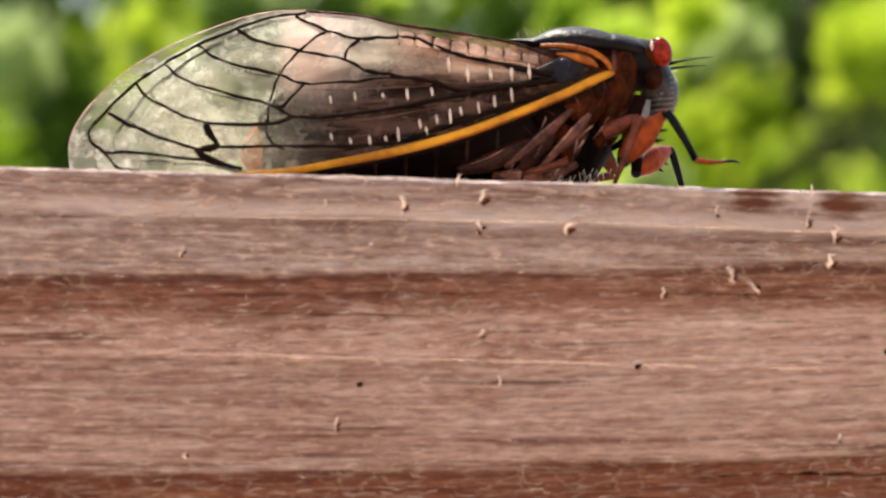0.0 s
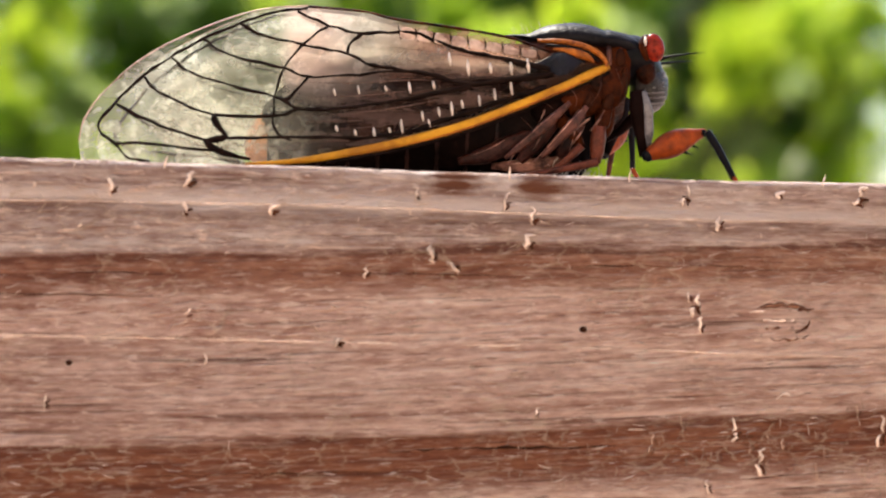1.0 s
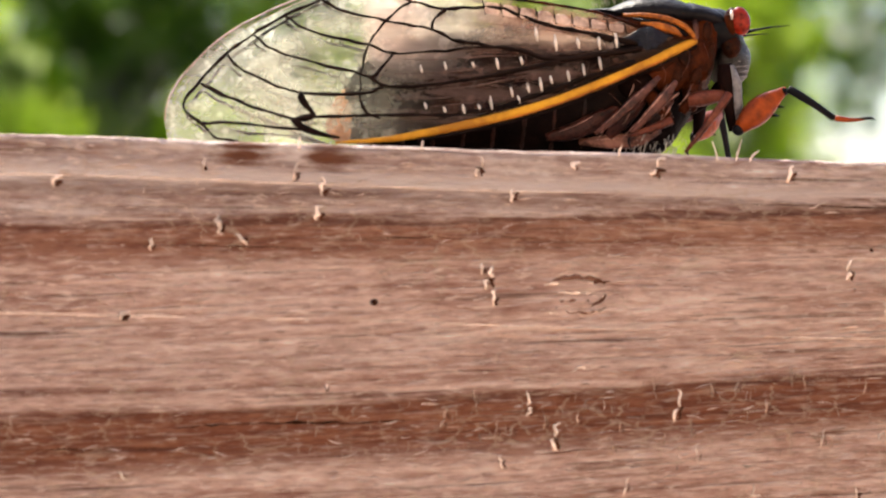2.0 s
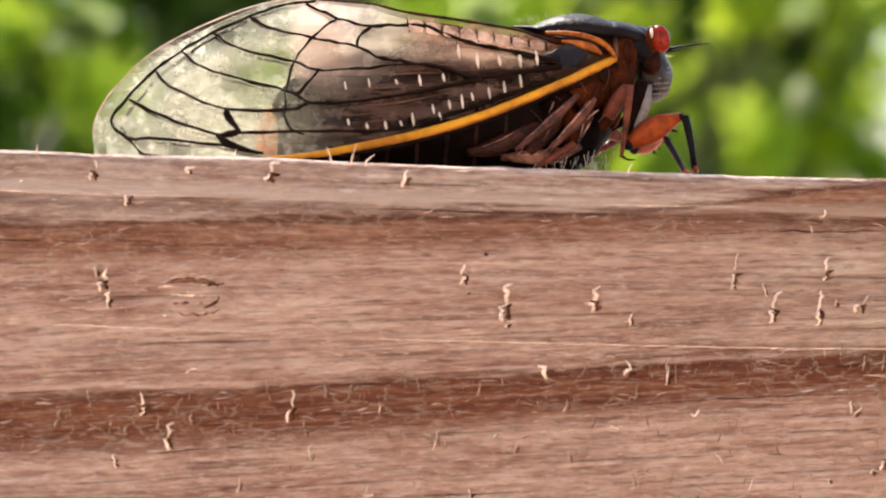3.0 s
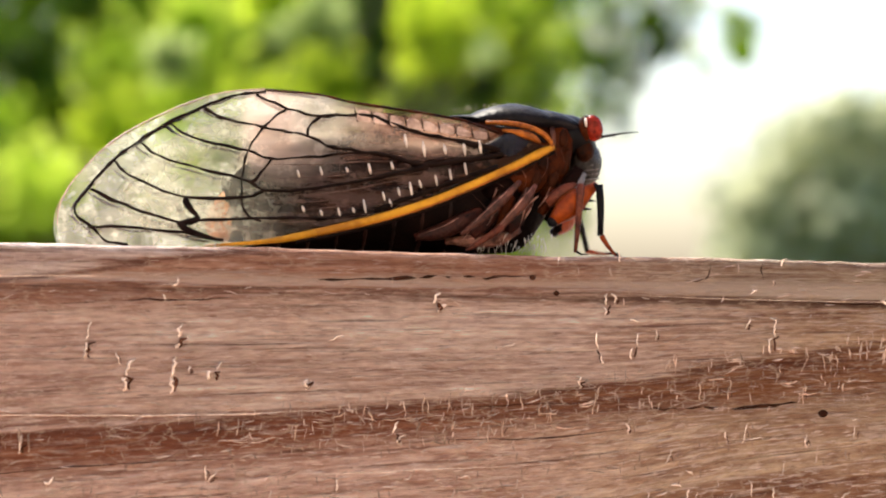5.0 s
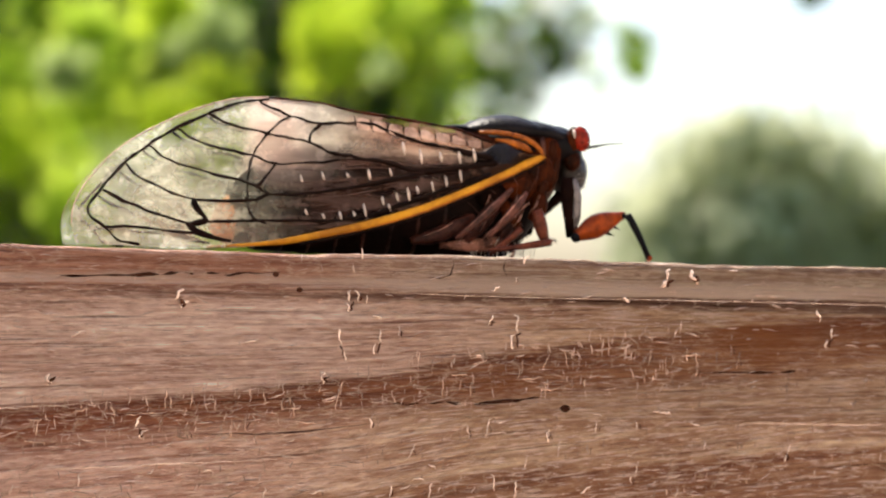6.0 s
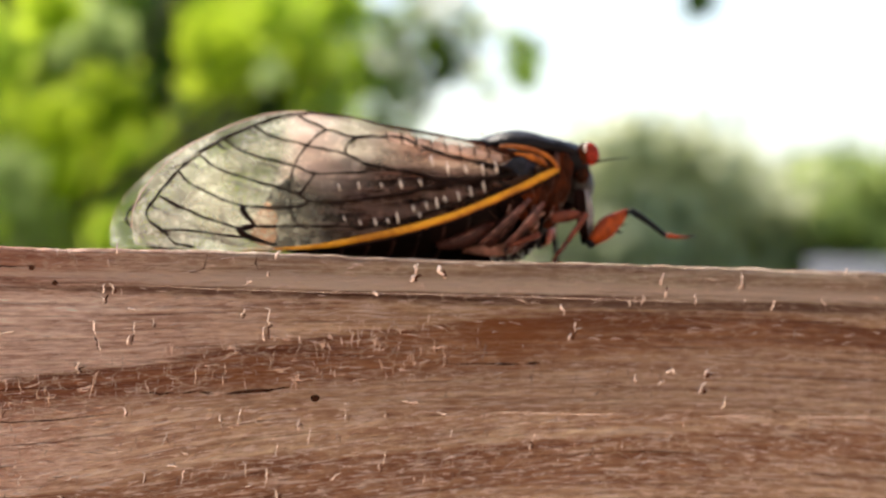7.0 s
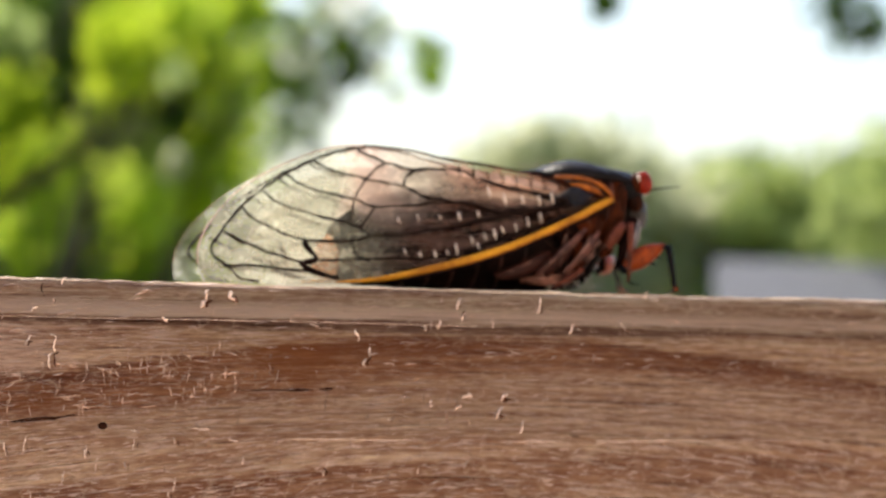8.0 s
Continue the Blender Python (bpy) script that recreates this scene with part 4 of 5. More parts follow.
        pts = [at(x + 0.06, z - h, 0.10), at(x, z, 0.14), at(x - 0.05, z + h, 0.10)]
        part("pleat_glint", sweep(pts, [0.045, 0.125 if z > 6 else 0.09, 0.05], 6), PALE_CREAM, skin)
    return skin


for wing_side in (-1, 1):
    wing(wing_side)


def hindwing(side):
    """The smaller, clear wing folded between forewing and body."""
    bm = bmesh.new()
    grid = []
    for i in range(49):
        x = -21.5 + 22.5 * (i / 48) ** 1.1
        hi = float(np.interp(x, [-21.5, -20.5, -18, -14, -9, -3, 1], [3.2, 5.0, 7.0, 8.4, 8.6, 7.8, 7.0]))
        lo = float(np.interp(x, [-21.5, -20.5, -18, -12, -5, 1], [2.4, 1.4, 0.8, 1.3, 3.0, 6.0]))
        col = []
        for k in range(15):
            z = lo + (hi - lo) * k / 14
            fold = 0.14 * math.sin(k * 1.9 + 0.25 * x) + 0.12 * noise.noise(Vector((x * 0.4, side * 7, z * 0.9)))
            col.append(bm.verts.new(Vector((x, side * (-wing_y(x, z) - 0.55 + fold), z)) * MM))
        grid.append(col)
    for a, b in zip(grid, grid[1:]):
        for k in range(14):
            bm.faces.new((a[k], b[k], b[k + 1], a[k + 1]))
    shade_smooth(bm)
    return part("hindwing", bm, WING, CICADA, "clear pleated hind wing")


for wing_side in (-1, 1):
    hindwing(wing_side)

AB = [(-14.9, 2.25, 1.7, 1.4), (-13.0, 2.85, 2.75, 2.2), (-9.5, 3.45, 3.5, 2.5), (-5.0, 3.8, 3.9, 2.8), (-1.0, 4.05, 4.15, 3.0), (2.0, 4.1, 4.15, 3.0), (4.2, 4.15, 3.85, 2.8), (5.6, 4.7, 2.6, 2.4)]
part("abdomen", loft(AB, rough=0.12), ABDOMEN, CICADA, "dark ringed abdomen")
part("abdomen_tip", loft([(-15.9, 1.5, 0.4, 0.7), (-15.6, 1.7, 1.0, 1.2), (-15.1, 1.95, 1.45, 1.5), (-14.6, 2.2, 1.75, 1.55), (-14.1, 2.4, 1.75, 1.5)], rough=0.1), PEACH, CICADA, "orange tip of the abdomen")
for k in range(8):
    rx = -13.2 + 1.75 * k
    zc, hz, hy = (float(np.interp(rx, [a[0] for a in AB], [a[i] for a in AB])) for i in (1, 2, 3))
    part("abdomen_ring", loft([(rx - 0.14, zc, hz * 0.99, hy * 0.99), (rx, zc, hz + 0.06, hy + 0.06), (rx + 0.14, zc, hz * 0.99, hy * 0.99)], 24), ABDOMEN_RIM, CICADA)
part("thorax", loft([(0.6, 6.6, 1.6, 2.2), (1.2, 6.5, 2.2, 2.7), (2.4, 6.3, 3.0, 3.2), (4.4, 6.2, 3.1, 3.4), (5.8, 6.1, 2.8, 3.3), (6.6, 6.2, 2.3, 3.0)], rough=0.10, seed=3), RUST, CICADA, "rusty brown thorax side")
part("back_shield", loft([(-0.5, 8.66, 0.10, 0.6), (0.4, 8.62, 0.17, 1.1), (0.9, 8.5, 0.36, 1.6), (1.6, 8.5, 0.72, 2.1), (2.6, 8.5, 1.0, 2.6), (3.6, 8.48, 1.10, 2.8), (4.9, 8.40, 0.94, 3.0), (5.3, 8.36, 0.86, 3.0), (5.7, 8.34, 0.90, 3.0), (6.6, 8.18, 0.86, 2.95), (7.4, 7.95, 0.78, 2.6), (7.8, 7.75, 0.55, 2.2)], rough=0.08, seed=9), SHIELD, CICADA, "black back shield with a satin sheen")
for s in (-1, 1):
    arc = smooth_line([(1.3, s * 2.35, 8.22), (2.5, s * 2.85, 8.18), (3.7, s * 3.12, 7.98), (4.7, s * 3.28, 7.60), (5.25, s * 3.42, 7.05), (5.35, s * 3.5, 6.7)], 4)
    part("shoulder_stripe", sweep(arc, [0.07 + 0.12 * math.sin(math.pi * min(1, (k + 2) / 22)) for k in range(len(arc))], 8), AMBER, CICADA, "orange shoulder stripe")
    arc = smooth_line([(2.2, s * 3.0, 7.72), (3.2, s * 3.22, 7.56), (4.1, s * 3.36, 7.30), (4.6, s * 3.4, 6.95)], 4)
    part("shoulder_stripe", sweep(arc, [0.07 + 0.20 * math.sin(math.pi * k / 12) for k in range(len(arc))], 8), AMBER, CICADA, "orange shoulder stripe")
    part("shoulder_groove", sweep([(1.8, s * 2.95, 7.92), (3.2, s * 3.2, 7.80), (4.2, s * 3.34, 7.52), (4.9, s * 3.42, 7.0)], [0.08, 0.12, 0.12, 0.08], 6), BLACK, CICADA, "black groove between the stripes")
    hinge = loft([(0.6, 6.35, 0.1, 0.1), (1.3, 6.5, 0.45, 0.3), (2.3, 6.62, 0.75, 0.4), (3.2, 6.75, 0.62, 0.4), (4.1, 6.95, 0.2, 0.2)], 18, rough=0.25, seed=4)
    bmesh.ops.translate(hinge, verts=hinge.verts, vec=Vector((0, s * 3.2, 0)) * MM)
    part("wing_hinge", hinge, HINGE, CICADA, "blue-black wing hinge")
    part("side_plate", ball((3.9, s * 3.05, 5.1), (1.5, 0.48, 1.4)), RUST, CICADA)
    part("side_plate", ball((5.6, s * 2.8, 5.6), (1.1, 0.55, 1.35)), RUST, CICADA)
    part("middle_coxa", ball((5.4, s * 2.75, 3.9), (0.62, 0.5, 1.35)), RUST, CICADA, "rusty base of the middle leg")
    part("side_plate", ball((2.2, s * 2.9, 4.1), (1.3, 0.6, 1.0)), MAROON, CICADA)
for s in (-1, 1):
    # leg bases and belly flaps tucked under the wing, rim highlights modelled in pink
    for name, mat, line, radii, tint in (
            ("hind_coxa", COXA_RED, [(2.7, 3.0, 4.3), (2.1, 3.35, 3.2), (1.2, 3.35, 2.0), (0.4, 3.1, 1.0)], [0.22, 0.50, 0.55, 0.25], "dark red base of the hind leg"),
            ("middle_flap", COXA_RED, [(4.0, 3.2, 4.3), (3.7, 3.5, 3.3), (3.2, 3.45, 2.2), (2.7, 3.2, 1.3)], [0.20, 0.46, 0.48, 0.22], "dark red flap behind the middle leg"),
            ("middle_trochanter", RUST, [(5.6, 3.1, 4.4), (5.2, 3.4, 3.4), (4.7, 3.3, 2.5)], [0.25, 0.45, 0.25], "rusty knob at the middle leg"),
            ("tucked_shin", SHIN, [(3.2, 3.95, 4.5), (2.0, 4.15, 3.3), (0.7, 4.1, 2.1), (-0.5, 3.9, 1.1)], [0.14, 0.32, 0.27, 0.12], "slim rosy shin folded back under the wing"),
            ("tucked_shin", SHIN, [(4.2, 3.95, 4.3), (3.4, 4.2, 3.2), (2.4, 4.15, 2.1), (1.6, 3.95, 1.2)], [0.14, 0.34, 0.28, 0.12], "slim rosy shin folded back under the wing"),
            ("belly_flap", COXA_RED, [(1.2, 2.6, 2.9), (-0.2, 3.0, 2.0), (-1.6, 3.0, 1.3), (-3.2, 2.6, 0.9)], [0.25, 0.55, 0.55, 0.20], "rosy belly flap"),
            ("belly_flap", BELLY, [(3.6, 2.4, 1.5), (2.2, 2.9, 0.9), (0.6, 2.9, 0.75), (-1.2, 2.4, 0.7)], [0.20, 0.42, 0.45, 0.18], "belly flap coloured pale pink as if backlit")):
        pts = smooth_line([(x, s * y, z) for x, y, z in line], 5)
        n = len(pts) - 1
        flat = 0.6 if name == "tucked_shin" else 0.55
        fat = [float(np.interp(k / n, np.linspace(0, 1, len(radii)), radii)) * (1 + 0.16 * noise.noise(p * 1.3)) for k, p in enumerate(pts)]
        flap = part(name, sweep(pts, fat, 12, flat), mat, CICADA, tint)
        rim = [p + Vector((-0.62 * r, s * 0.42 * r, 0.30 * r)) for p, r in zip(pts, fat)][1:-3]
        part("lit_rim", sweep(rim, [max(0.012, 0.055 * math.sin(math.pi * (k + 1) / (len(rim) + 1)) * (0.4 + abs(noise.noise(p * 2.3)))) for k, p in enumerate(rim)], 5), HIGHLIGHT_PINK, flap, "rim highlight coloured pale pink")
    # dark plates and pits that break up the rusty side
    for px, py, pz, size, tint, lean in ((6.35, 3.05, 5.75, (0.26, 0.22, 1.0), UMBER, 8), (4.75, 3.50, 5.95, (0.42, 0.14, 0.75), UMBER, -14), (3.5, 3.50, 5.35, (0.75, 0.14, 0.32), UMBER, -26), (5.5, 3.28, 4.65, (0.32, 0.18, 0.62), UMBER, 12),
                                         (2.4, 3.30, 5.0, (0.8, 0.16, 0.36), UMBER, -28), (6.15, 3.12, 7.35, (0.30, 0.16, 0.55), UMBER, 6), (4.3, 3.46, 4.55, (0.28, 0.15, 0.6), UMBER, 20)):
        plate = ball((0, 0, 0), size, 14)
        bmesh.ops.rotate(plate, verts=plate.verts, cent=(0, 0, 0), matrix=Matrix.Rotation(radians(lean), 3, "Y"))
        for v in plate.verts:
            v.co *= 1 + 0.25 * noise.noise(v.co / MM * 1.6 + Vector((px, 0, pz)))
        bmesh.ops.translate(plate, verts=plate.verts, vec=Vector((px, s * py, pz)) * MM)
        part("dark_plate", plate, tint, CICADA, "dark plate on the rusty side")
    # slanting bristles on the leg bases, with caught light put into their pink
    brush = random.Random(40 + s)
    for k in range(11):
        x, z = brush.uniform(0.2, 5.4), brush.uniform(1.5, 4.4)
        long, a = brush.uniform(0.7, 2.0), radians(brush.gauss(238, 11))
        p, d = Vector((x, s * brush.uniform(3.75, 3.95), z)), Vector((math.cos(a), -0.12 * s, math.sin(a)))
        if z + d.z * long < 0.3:
            continue
        bend = Vector((0.10, 0.05 * s, 0.12)) * long
        part("bristle", sweep(smooth_line([p, p + d * long * 0.5 + bend, p + d * long], 3), [0.018, 0.045, 0.055, 0.05, 0.035, 0.02, 0.01], 5), HIGHLIGHT_PINK, CICADA, "thin bristle coloured as a pale lit streak")
    # pale seams between the plates of the thorax side
    for seam in ([(4.6, 3.55, 6.9), (5.0, 3.6, 6.0), (4.9, 3.75, 5.2), (4.4, 3.6, 4.4)], [(2.7, 3.3, 5.9), (3.2, 3.72, 5.4), (3.6, 3.8, 4.7), (3.5, 3.5, 4.0)], [(5.9, 3.4, 6.6), (6.3, 3.2, 5.6), (6.2, 3.0, 4.6), (5.8, 2.9, 3.6)],
                 [(1.2, 3.35, 4.6), (2.0, 3.5, 4.3), (2.8, 3.3, 3.6), (3.0, 2.9, 2.8)], [(4.8, 3.5, 7.6), (5.4, 3.35, 7.0), (5.7, 3.3, 6.2)], [(0.4, 3.1, 3.6), (1.2, 3.15, 2.8), (1.7, 2.9, 1.9)]):
        pts = smooth_line([(x, s * y, z) for x, y, z in seam], 5)
        n = len(pts) - 1
        part("plate_seam", sweep(pts, [max(0.010, 0.035 * math.sin(math.pi * k / n) * (0.5 + abs(noise.noise(p * 2.0)))) for k, p in enumerate(pts)], 5), PALE_RIM, CICADA, "pale seam between plates")
part("collar_rim", loft([(5.35, 6.9, 2.25, 3.18), (5.5, 6.9, 2.33, 3.26), (5.65, 6.9, 2.25, 3.18)], 26), PALE_RIM, CICADA)
part("collar", loft([(5.5, 7.0, 2.0, 3.05), (6.2, 7.0, 2.05, 3.15), (6.8, 6.9, 1.85, 2.9)], 26), RUST, CICADA)
part("head", loft([(6.2, 7.35, 1.62, 2.7), (7.2, 7.5, 1.50, 2.9), (8.0, 7.35, 1.40, 2.6), (8.55, 7.0, 1.05, 1.8), (8.95, 6.7, 0.55, 0.9)], rough=0.06), BLACK, CICADA, "broad black head")
for s in (-1, 1):
    eye = ball((0, 0, 0), (0.60, 0.58, 0.86), 24)
    bmesh.ops.rotate(eye, verts=eye.verts, cent=(0, 0, 0), matrix=Matrix.Rotation(radians(-14), 3, "Y"))
    bmesh.ops.translate(eye, verts=eye.verts, vec=Vector((8.20, s * 2.75, 8.02)) * MM)
    part("eye", eye, EYE, CICADA, "bulging dark red eye")
    part("eye_rim", ball((7.76, s * 2.50, 8.0), (0.50, 0.58, 0.84)), RUST, CICADA, "rusty rim behind the eye")
    part("eye_patch", sweep([(7.62, s * 2.95, 8.62), (7.60, s * 3.10, 8.35), (7.64, s * 3.12, 8.05)], [0.06, 0.11, 0.05], 6), PALE_CREAM, CICADA, "small whitish patch behind the eye")
    part("cheek", ball((7.8, s * 2.2, 6.6), (0.62, 0.5, 0.75)), UMBER, CICADA)
    part("antenna", sweep([(8.7, s * 2.0, 7.45), (9.3, s * 2.2, 7.6), (10.2, s * 2.5, 7.75), (11.2, s * 2.7, 7.85)], [0.13, 0.08, 0.05, 0.025], 6), BLACK, CICADA, "fine black bristle antenna")
part("face", loft([(7.3, 5.95, 1.3, 1.9), (8.2, 5.85, 1.50, 2.2), (8.95, 5.85, 1.26, 1.6), (9.35, 5.95, 0.6, 0.7)], 24), SLATE, CICADA, "bulging ridged grey face")
for k in range(7):
    z = 5.0 + 0.3 * k
    w = math.sqrt(max(0.1, 1 - ((z - 5.85) / 1.45) ** 2))
    part("face_ridge", sweep([(7.75, -2.06 * w, z - 0.30), (8.3, -2.13 * w, z - 0.2), (9.0, -1.55 * w, z - 0.1), (8.5 + 0.9 * w, 0, z - 0.05), (9.0, 1.55 * w, z - 0.1), (8.3, 2.13 * w, z - 0.2), (7.75, 2.06 * w, z - 0.30)], [0.03, 0.06, 0.06, 0.06, 0.06, 0.06, 0.03], 5), PLATE, CICADA, "pale ridge across the face")
part("beak", sweep([(8.3, 0, 5.2), (7.6, 0, 4.2), (6.6, 0, 3.2), (5.4, 0, 2.4)], [0.55, 0.40, 0.26, 0.12], 8), MAROON, CICADA, "folded dark beak")
rnd = random.Random(12)
bm = bmesh.new()
for _ in range(170):
    x, side = rnd.choice((rnd.uniform(0.0, 8.2), rnd.uniform(8.3, 9.1))), rnd.choice((-1, 1))
    if x > 8.25:
        p = Vector((x, side * rnd.uniform(0, 1.2), rnd.uniform(5.2, 7.2)))
        d = Vector((1, side * 0.4, rnd.uniform(-0.6, 0.6)))
    else:
        p = Vector((x, side * rnd.uniform(0, 1.6), float(np.interp(x, [0, 3.5, 6.5, 8.2], [8.95, 9.4, 8.95, 8.4]))))
        d = Vector((-0.4, side * 0.3, 1))
    sweep([p, p + d.normalized() * rnd.uniform(0.2, 0.42)], [0.02, 0.007], 3, 1.0, bm)
for _ in range(120):
    x, side = rnd.uniform(0.8, 5.6), rnd.choice((-1, 1))
    p = Vector((x, side * rnd.uniform(1.0, 3.2), rnd.uniform(0.3, 1.3)))
    d = Vector((rnd.uniform(-0.7, 0.2), side * 0.5, -1))
    sweep([p, p + d.normalized() * rnd.uniform(0.3, 0.8)], [0.034, 0.010], 3, 1.0, bm)
tagged(part("body_hair", bm, HAIR, CICADA, "sparse pale hairs"), kind="stuff")


def limb(name, length, radii, mat, label="", flat=0.8, bow=0.0):
    """A leg segment along +x from its joint."""
    n = len(radii) - 1
    pts = [(length * k / n, 0, bow * math.sin(math.pi * k / n)) for k in range(n + 1)]
    return part(name, sweep(pts, radii, 10, flat), mat, CICADA, label)


COXA, FEMUR, TIBIA, TARSUS = 3.95, 3.75, 3.2, 2.0
FRONT = {}
for s in (-1, 1):
    coxa = limb("front_coxa", COXA, [0.45, 0.62, 0.55, 0.42, 0.34], MAROON, "dark front coxa with a grey plate")
    bmp = sweep([(0.1, s * 0.3, 0.35), (1.3, s * 0.42, 0.45), (2.6, s * 0.36, 0.36), (3.5, s * 0.25, 0.22)], [0.13, 0.29, 0.26, 0.10], 10, 0.5)
    part("grey_plate", bmp, PLATE, coxa)
    femur = limb("front_femur", FEMUR, [0.32, 0.52, 0.72, 0.79, 0.74, 0.58, 0.36, 0.22], ORANGE, "swollen orange front thigh with spines", 0.75, 0.10)
    part("spine", sweep([(2.1, 0, -0.60), (2.5, 0, -0.98)], [0.13, 0.02], 6), BLACK, femur)
    part("spine", sweep([(2.7, 0, -0.42), (3.05, 0, -0.76)], [0.10, 0.02], 6), BLACK, femur)
    part("knee", ball((0.05, 0, 0), (0.36, 0.32, 0.36)), BLACK, femur)
    part("knee", ball((3.55, 0, 0), (0.26, 0.24, 0.26)), BLACK, femur)
    tibia = limb("front_tibia", TIBIA, [0.24, 0.25, 0.23, 0.20, 0.20], BLACK, "thin black front shin", 0.9, 0.06)
    tarsus = limb("front_foot", TARSUS, [0.18, 0.16, 0.14, 0.11, 0.08, 0.04], ORANGE, "fine hooked foot", 0.9, -0.10)
    part("claw", sweep([(1.2, 0, -0.06), (1.85, 0, 0), (2.2, 0.08, 0.0), (2.45, 0.12, -0.12)], [0.08, 0.10, 0.07, 0.015], 5), BLACK, tarsus)
    FRONT[s] = (coxa, femur, tibia, tarsus)

MID_LEN, HIND_LEN = (2.2, 4.3), (2.05, 2.75)
REAR = {}
for s in (-1, 1):
    for which, (upper, lower) in (("middle", MID_LEN), ("hind", HIND_LEN)):
        a = limb(f"{which}_thigh", upper, [0.36, 0.47, 0.43, 0.28], ROSE if which == "middle" else RUST, "reddish brown thigh")
        b = limb(f"{which}_shin", lower, [0.26, 0.24, 0.20, 0.165, 0.11], ROSE, "slim rosy shin", 0.9, 0.05)
        part("foot", sweep([(lower - 0.1, 0, 0), (lower + 0.1, 0, 0.4), (lower + 0.05, 0, 0.9)], [0.10, 0.07, 0.03], 5), BLACK, b)
        REAR[s, which] = (a, b)

# ---- marks on the wood ----


def flake(name, x, z, h, w, tilt, mat, label="", shift=0.0, seed=0):
    """A jagged edge of torn fibre on the rail's face, with a hooked head."""
    rng = random.Random(int(x * 97 + z * 31 + seed))
    c, s = math.cos(radians(tilt)), math.sin(radians(tilt))
    n = max(4, int(h / 0.16))
    pts, radii = [], []
    for k in range(n + 1):
        u = k / n
        a = shift + w * (rng.uniform(-0.55, 0.55) + (0.9 if k == n else 0.0) * rng.choice((-1, 1, 1)))
        b = (u - 0.5) * h
        pts.append((x + a * c + b * s, 0.02 - 0.13 * math.sin(math.pi * (0.1 + 0.8 * u)), z - a * s + b * c))
        radii.append(w * rng.uniform(0.26, 0.52) * (0.45 if k in (0, n) else 1))
    return part(name, sweep(pts, radii, 6), mat, RAIL, label)


# x, z, height, width, tilt of the curls that stand out
CURLS = [(-1.93, -1.4, 1.0, 0.26, 5), (2.33, -0.9, 0.9, 0.30, 12), (7.13, -2.4, 0.8, 0.24, 20), (2.2, -2.6, 0.9, 0.26, -10), (16.0, -4.7, 1.0, 0.34, -15),
         (17.4, -5.4, 0.9, 0.22, -35), (21.75, -2.35, 1.0, 0.26, 15), (21.5, -3.8, 0.9, 0.30, 10), (10.9, -9.8, 0.5, 0.3, 0), (12.4, -5.8, 0.7, 0.2, 0),
         (15.2, -1.3, 0.8, 0.18, 0), (20.2, -1.6, 1.1, 0.16, 8), (31.1, -7.2, 1.3, 0.30, -12), (31.4, -8.3, 1.0, 0.24, 0), (32.3, -2.6, 0.7, 0.26, -30), (30.4, -1.0, 1.2, 0.22, 0),
         (35.7, -0.8, 0.4, 0.3, 0), (40.4, -0.7, 1.2, 0.28, 18), (48.0, -0.9, 0.9, 0.26, -12), (54.0, -7.8, 2.2, 0.30, 0), (59.2, -7.5, 1.5, 0.32, -15), (51.6, -6.2, 1.2, 0.26, 15),
         (69.6, -7.6, 1.9, 0.26, 4), (72.3, -7.6, 2.1, 0.26, 3), (72.6, -5.3, 1.5, 0.22, 3), (74.7, -7.2, 1.2, 0.26, 18), (67.3, -5.6, 2.3, 0.18, 8), (80.2, -8.0, 0.6, 0.26, -20),
         (61.3, -11.4, 0.9, 0.24, 20), (63.6, -11.7, 1.1, 0.18, 0), (56.4, -11.7, 0.8, 0.36, -10), (88.0, -3.0, 1.2, 0.28, 5), (98.4, -2.9, 1.4, 0.18, 0), (85.7, -10.8, 1.4, 0.2, 10),
         (98.0, -5.6, 2.0, 0.15, -10), (100.2, -5.4, 1.6, 0.15, 0), (118.8, -1.0, 1.2, 0.28, 5), (120.7, -0.9, 1.0, 0.26, -30), (136.5, -1.3, 1.7, 0.18, 8),
         (142.2, -0.9, 1.1, 0.16, 15), (109.0, -4.6, 2.2, 0.2, 0), (139.4, -8.3, 0.9, 0.26, 0), (139.6, -7.2, 0.6, 0.3, 10), (96.9, -7.6, 0.8, 0.2, -8),
         (76.5, -16.2, 1.3, 0.2, 0), (42.0, -14.1, 1.8, 0.18, 4), (33.6, -14.2, 1.4, 0.2, 5), (35.1, -16.0, 1.6, 0.22, -5), (127.3, -12.0, 1.2, 0.14, 0), (130.0, -4.6, 1.3, 0.16, 0)]
for cx, cz, ch, cw, ct in CURLS:
    lean = random.Random(int(cx * 31)).uniform(-0.22, 0.22)
    if ch > 1.1:
        flake("splinter", cx + lean, cz + 0.24 * ch, ch * 0.55, cw, ct, FIBRE, "pale curl of raised fibre")
        flake("splinter", cx - lean, cz - 0.27 * ch, ch * 0.44, cw * 1.15, ct - 14 * lean, FIBRE, "pale curl of raised fibre", 0.0, 9)
    else:
        flake("splinter", cx, cz, ch, cw * 1.1, ct, FIBRE, "pale curl of raised fibre")
    # the curl's shade, drawn as a dark sliver beside it
    flake("fibre_shade", cx, cz - 0.22 * ch, ch * 0.42, cw * 1.1, ct, DARK_SIDE, "dark sliver coloured as a raised fibre's shade", cw * 0.7, 5)

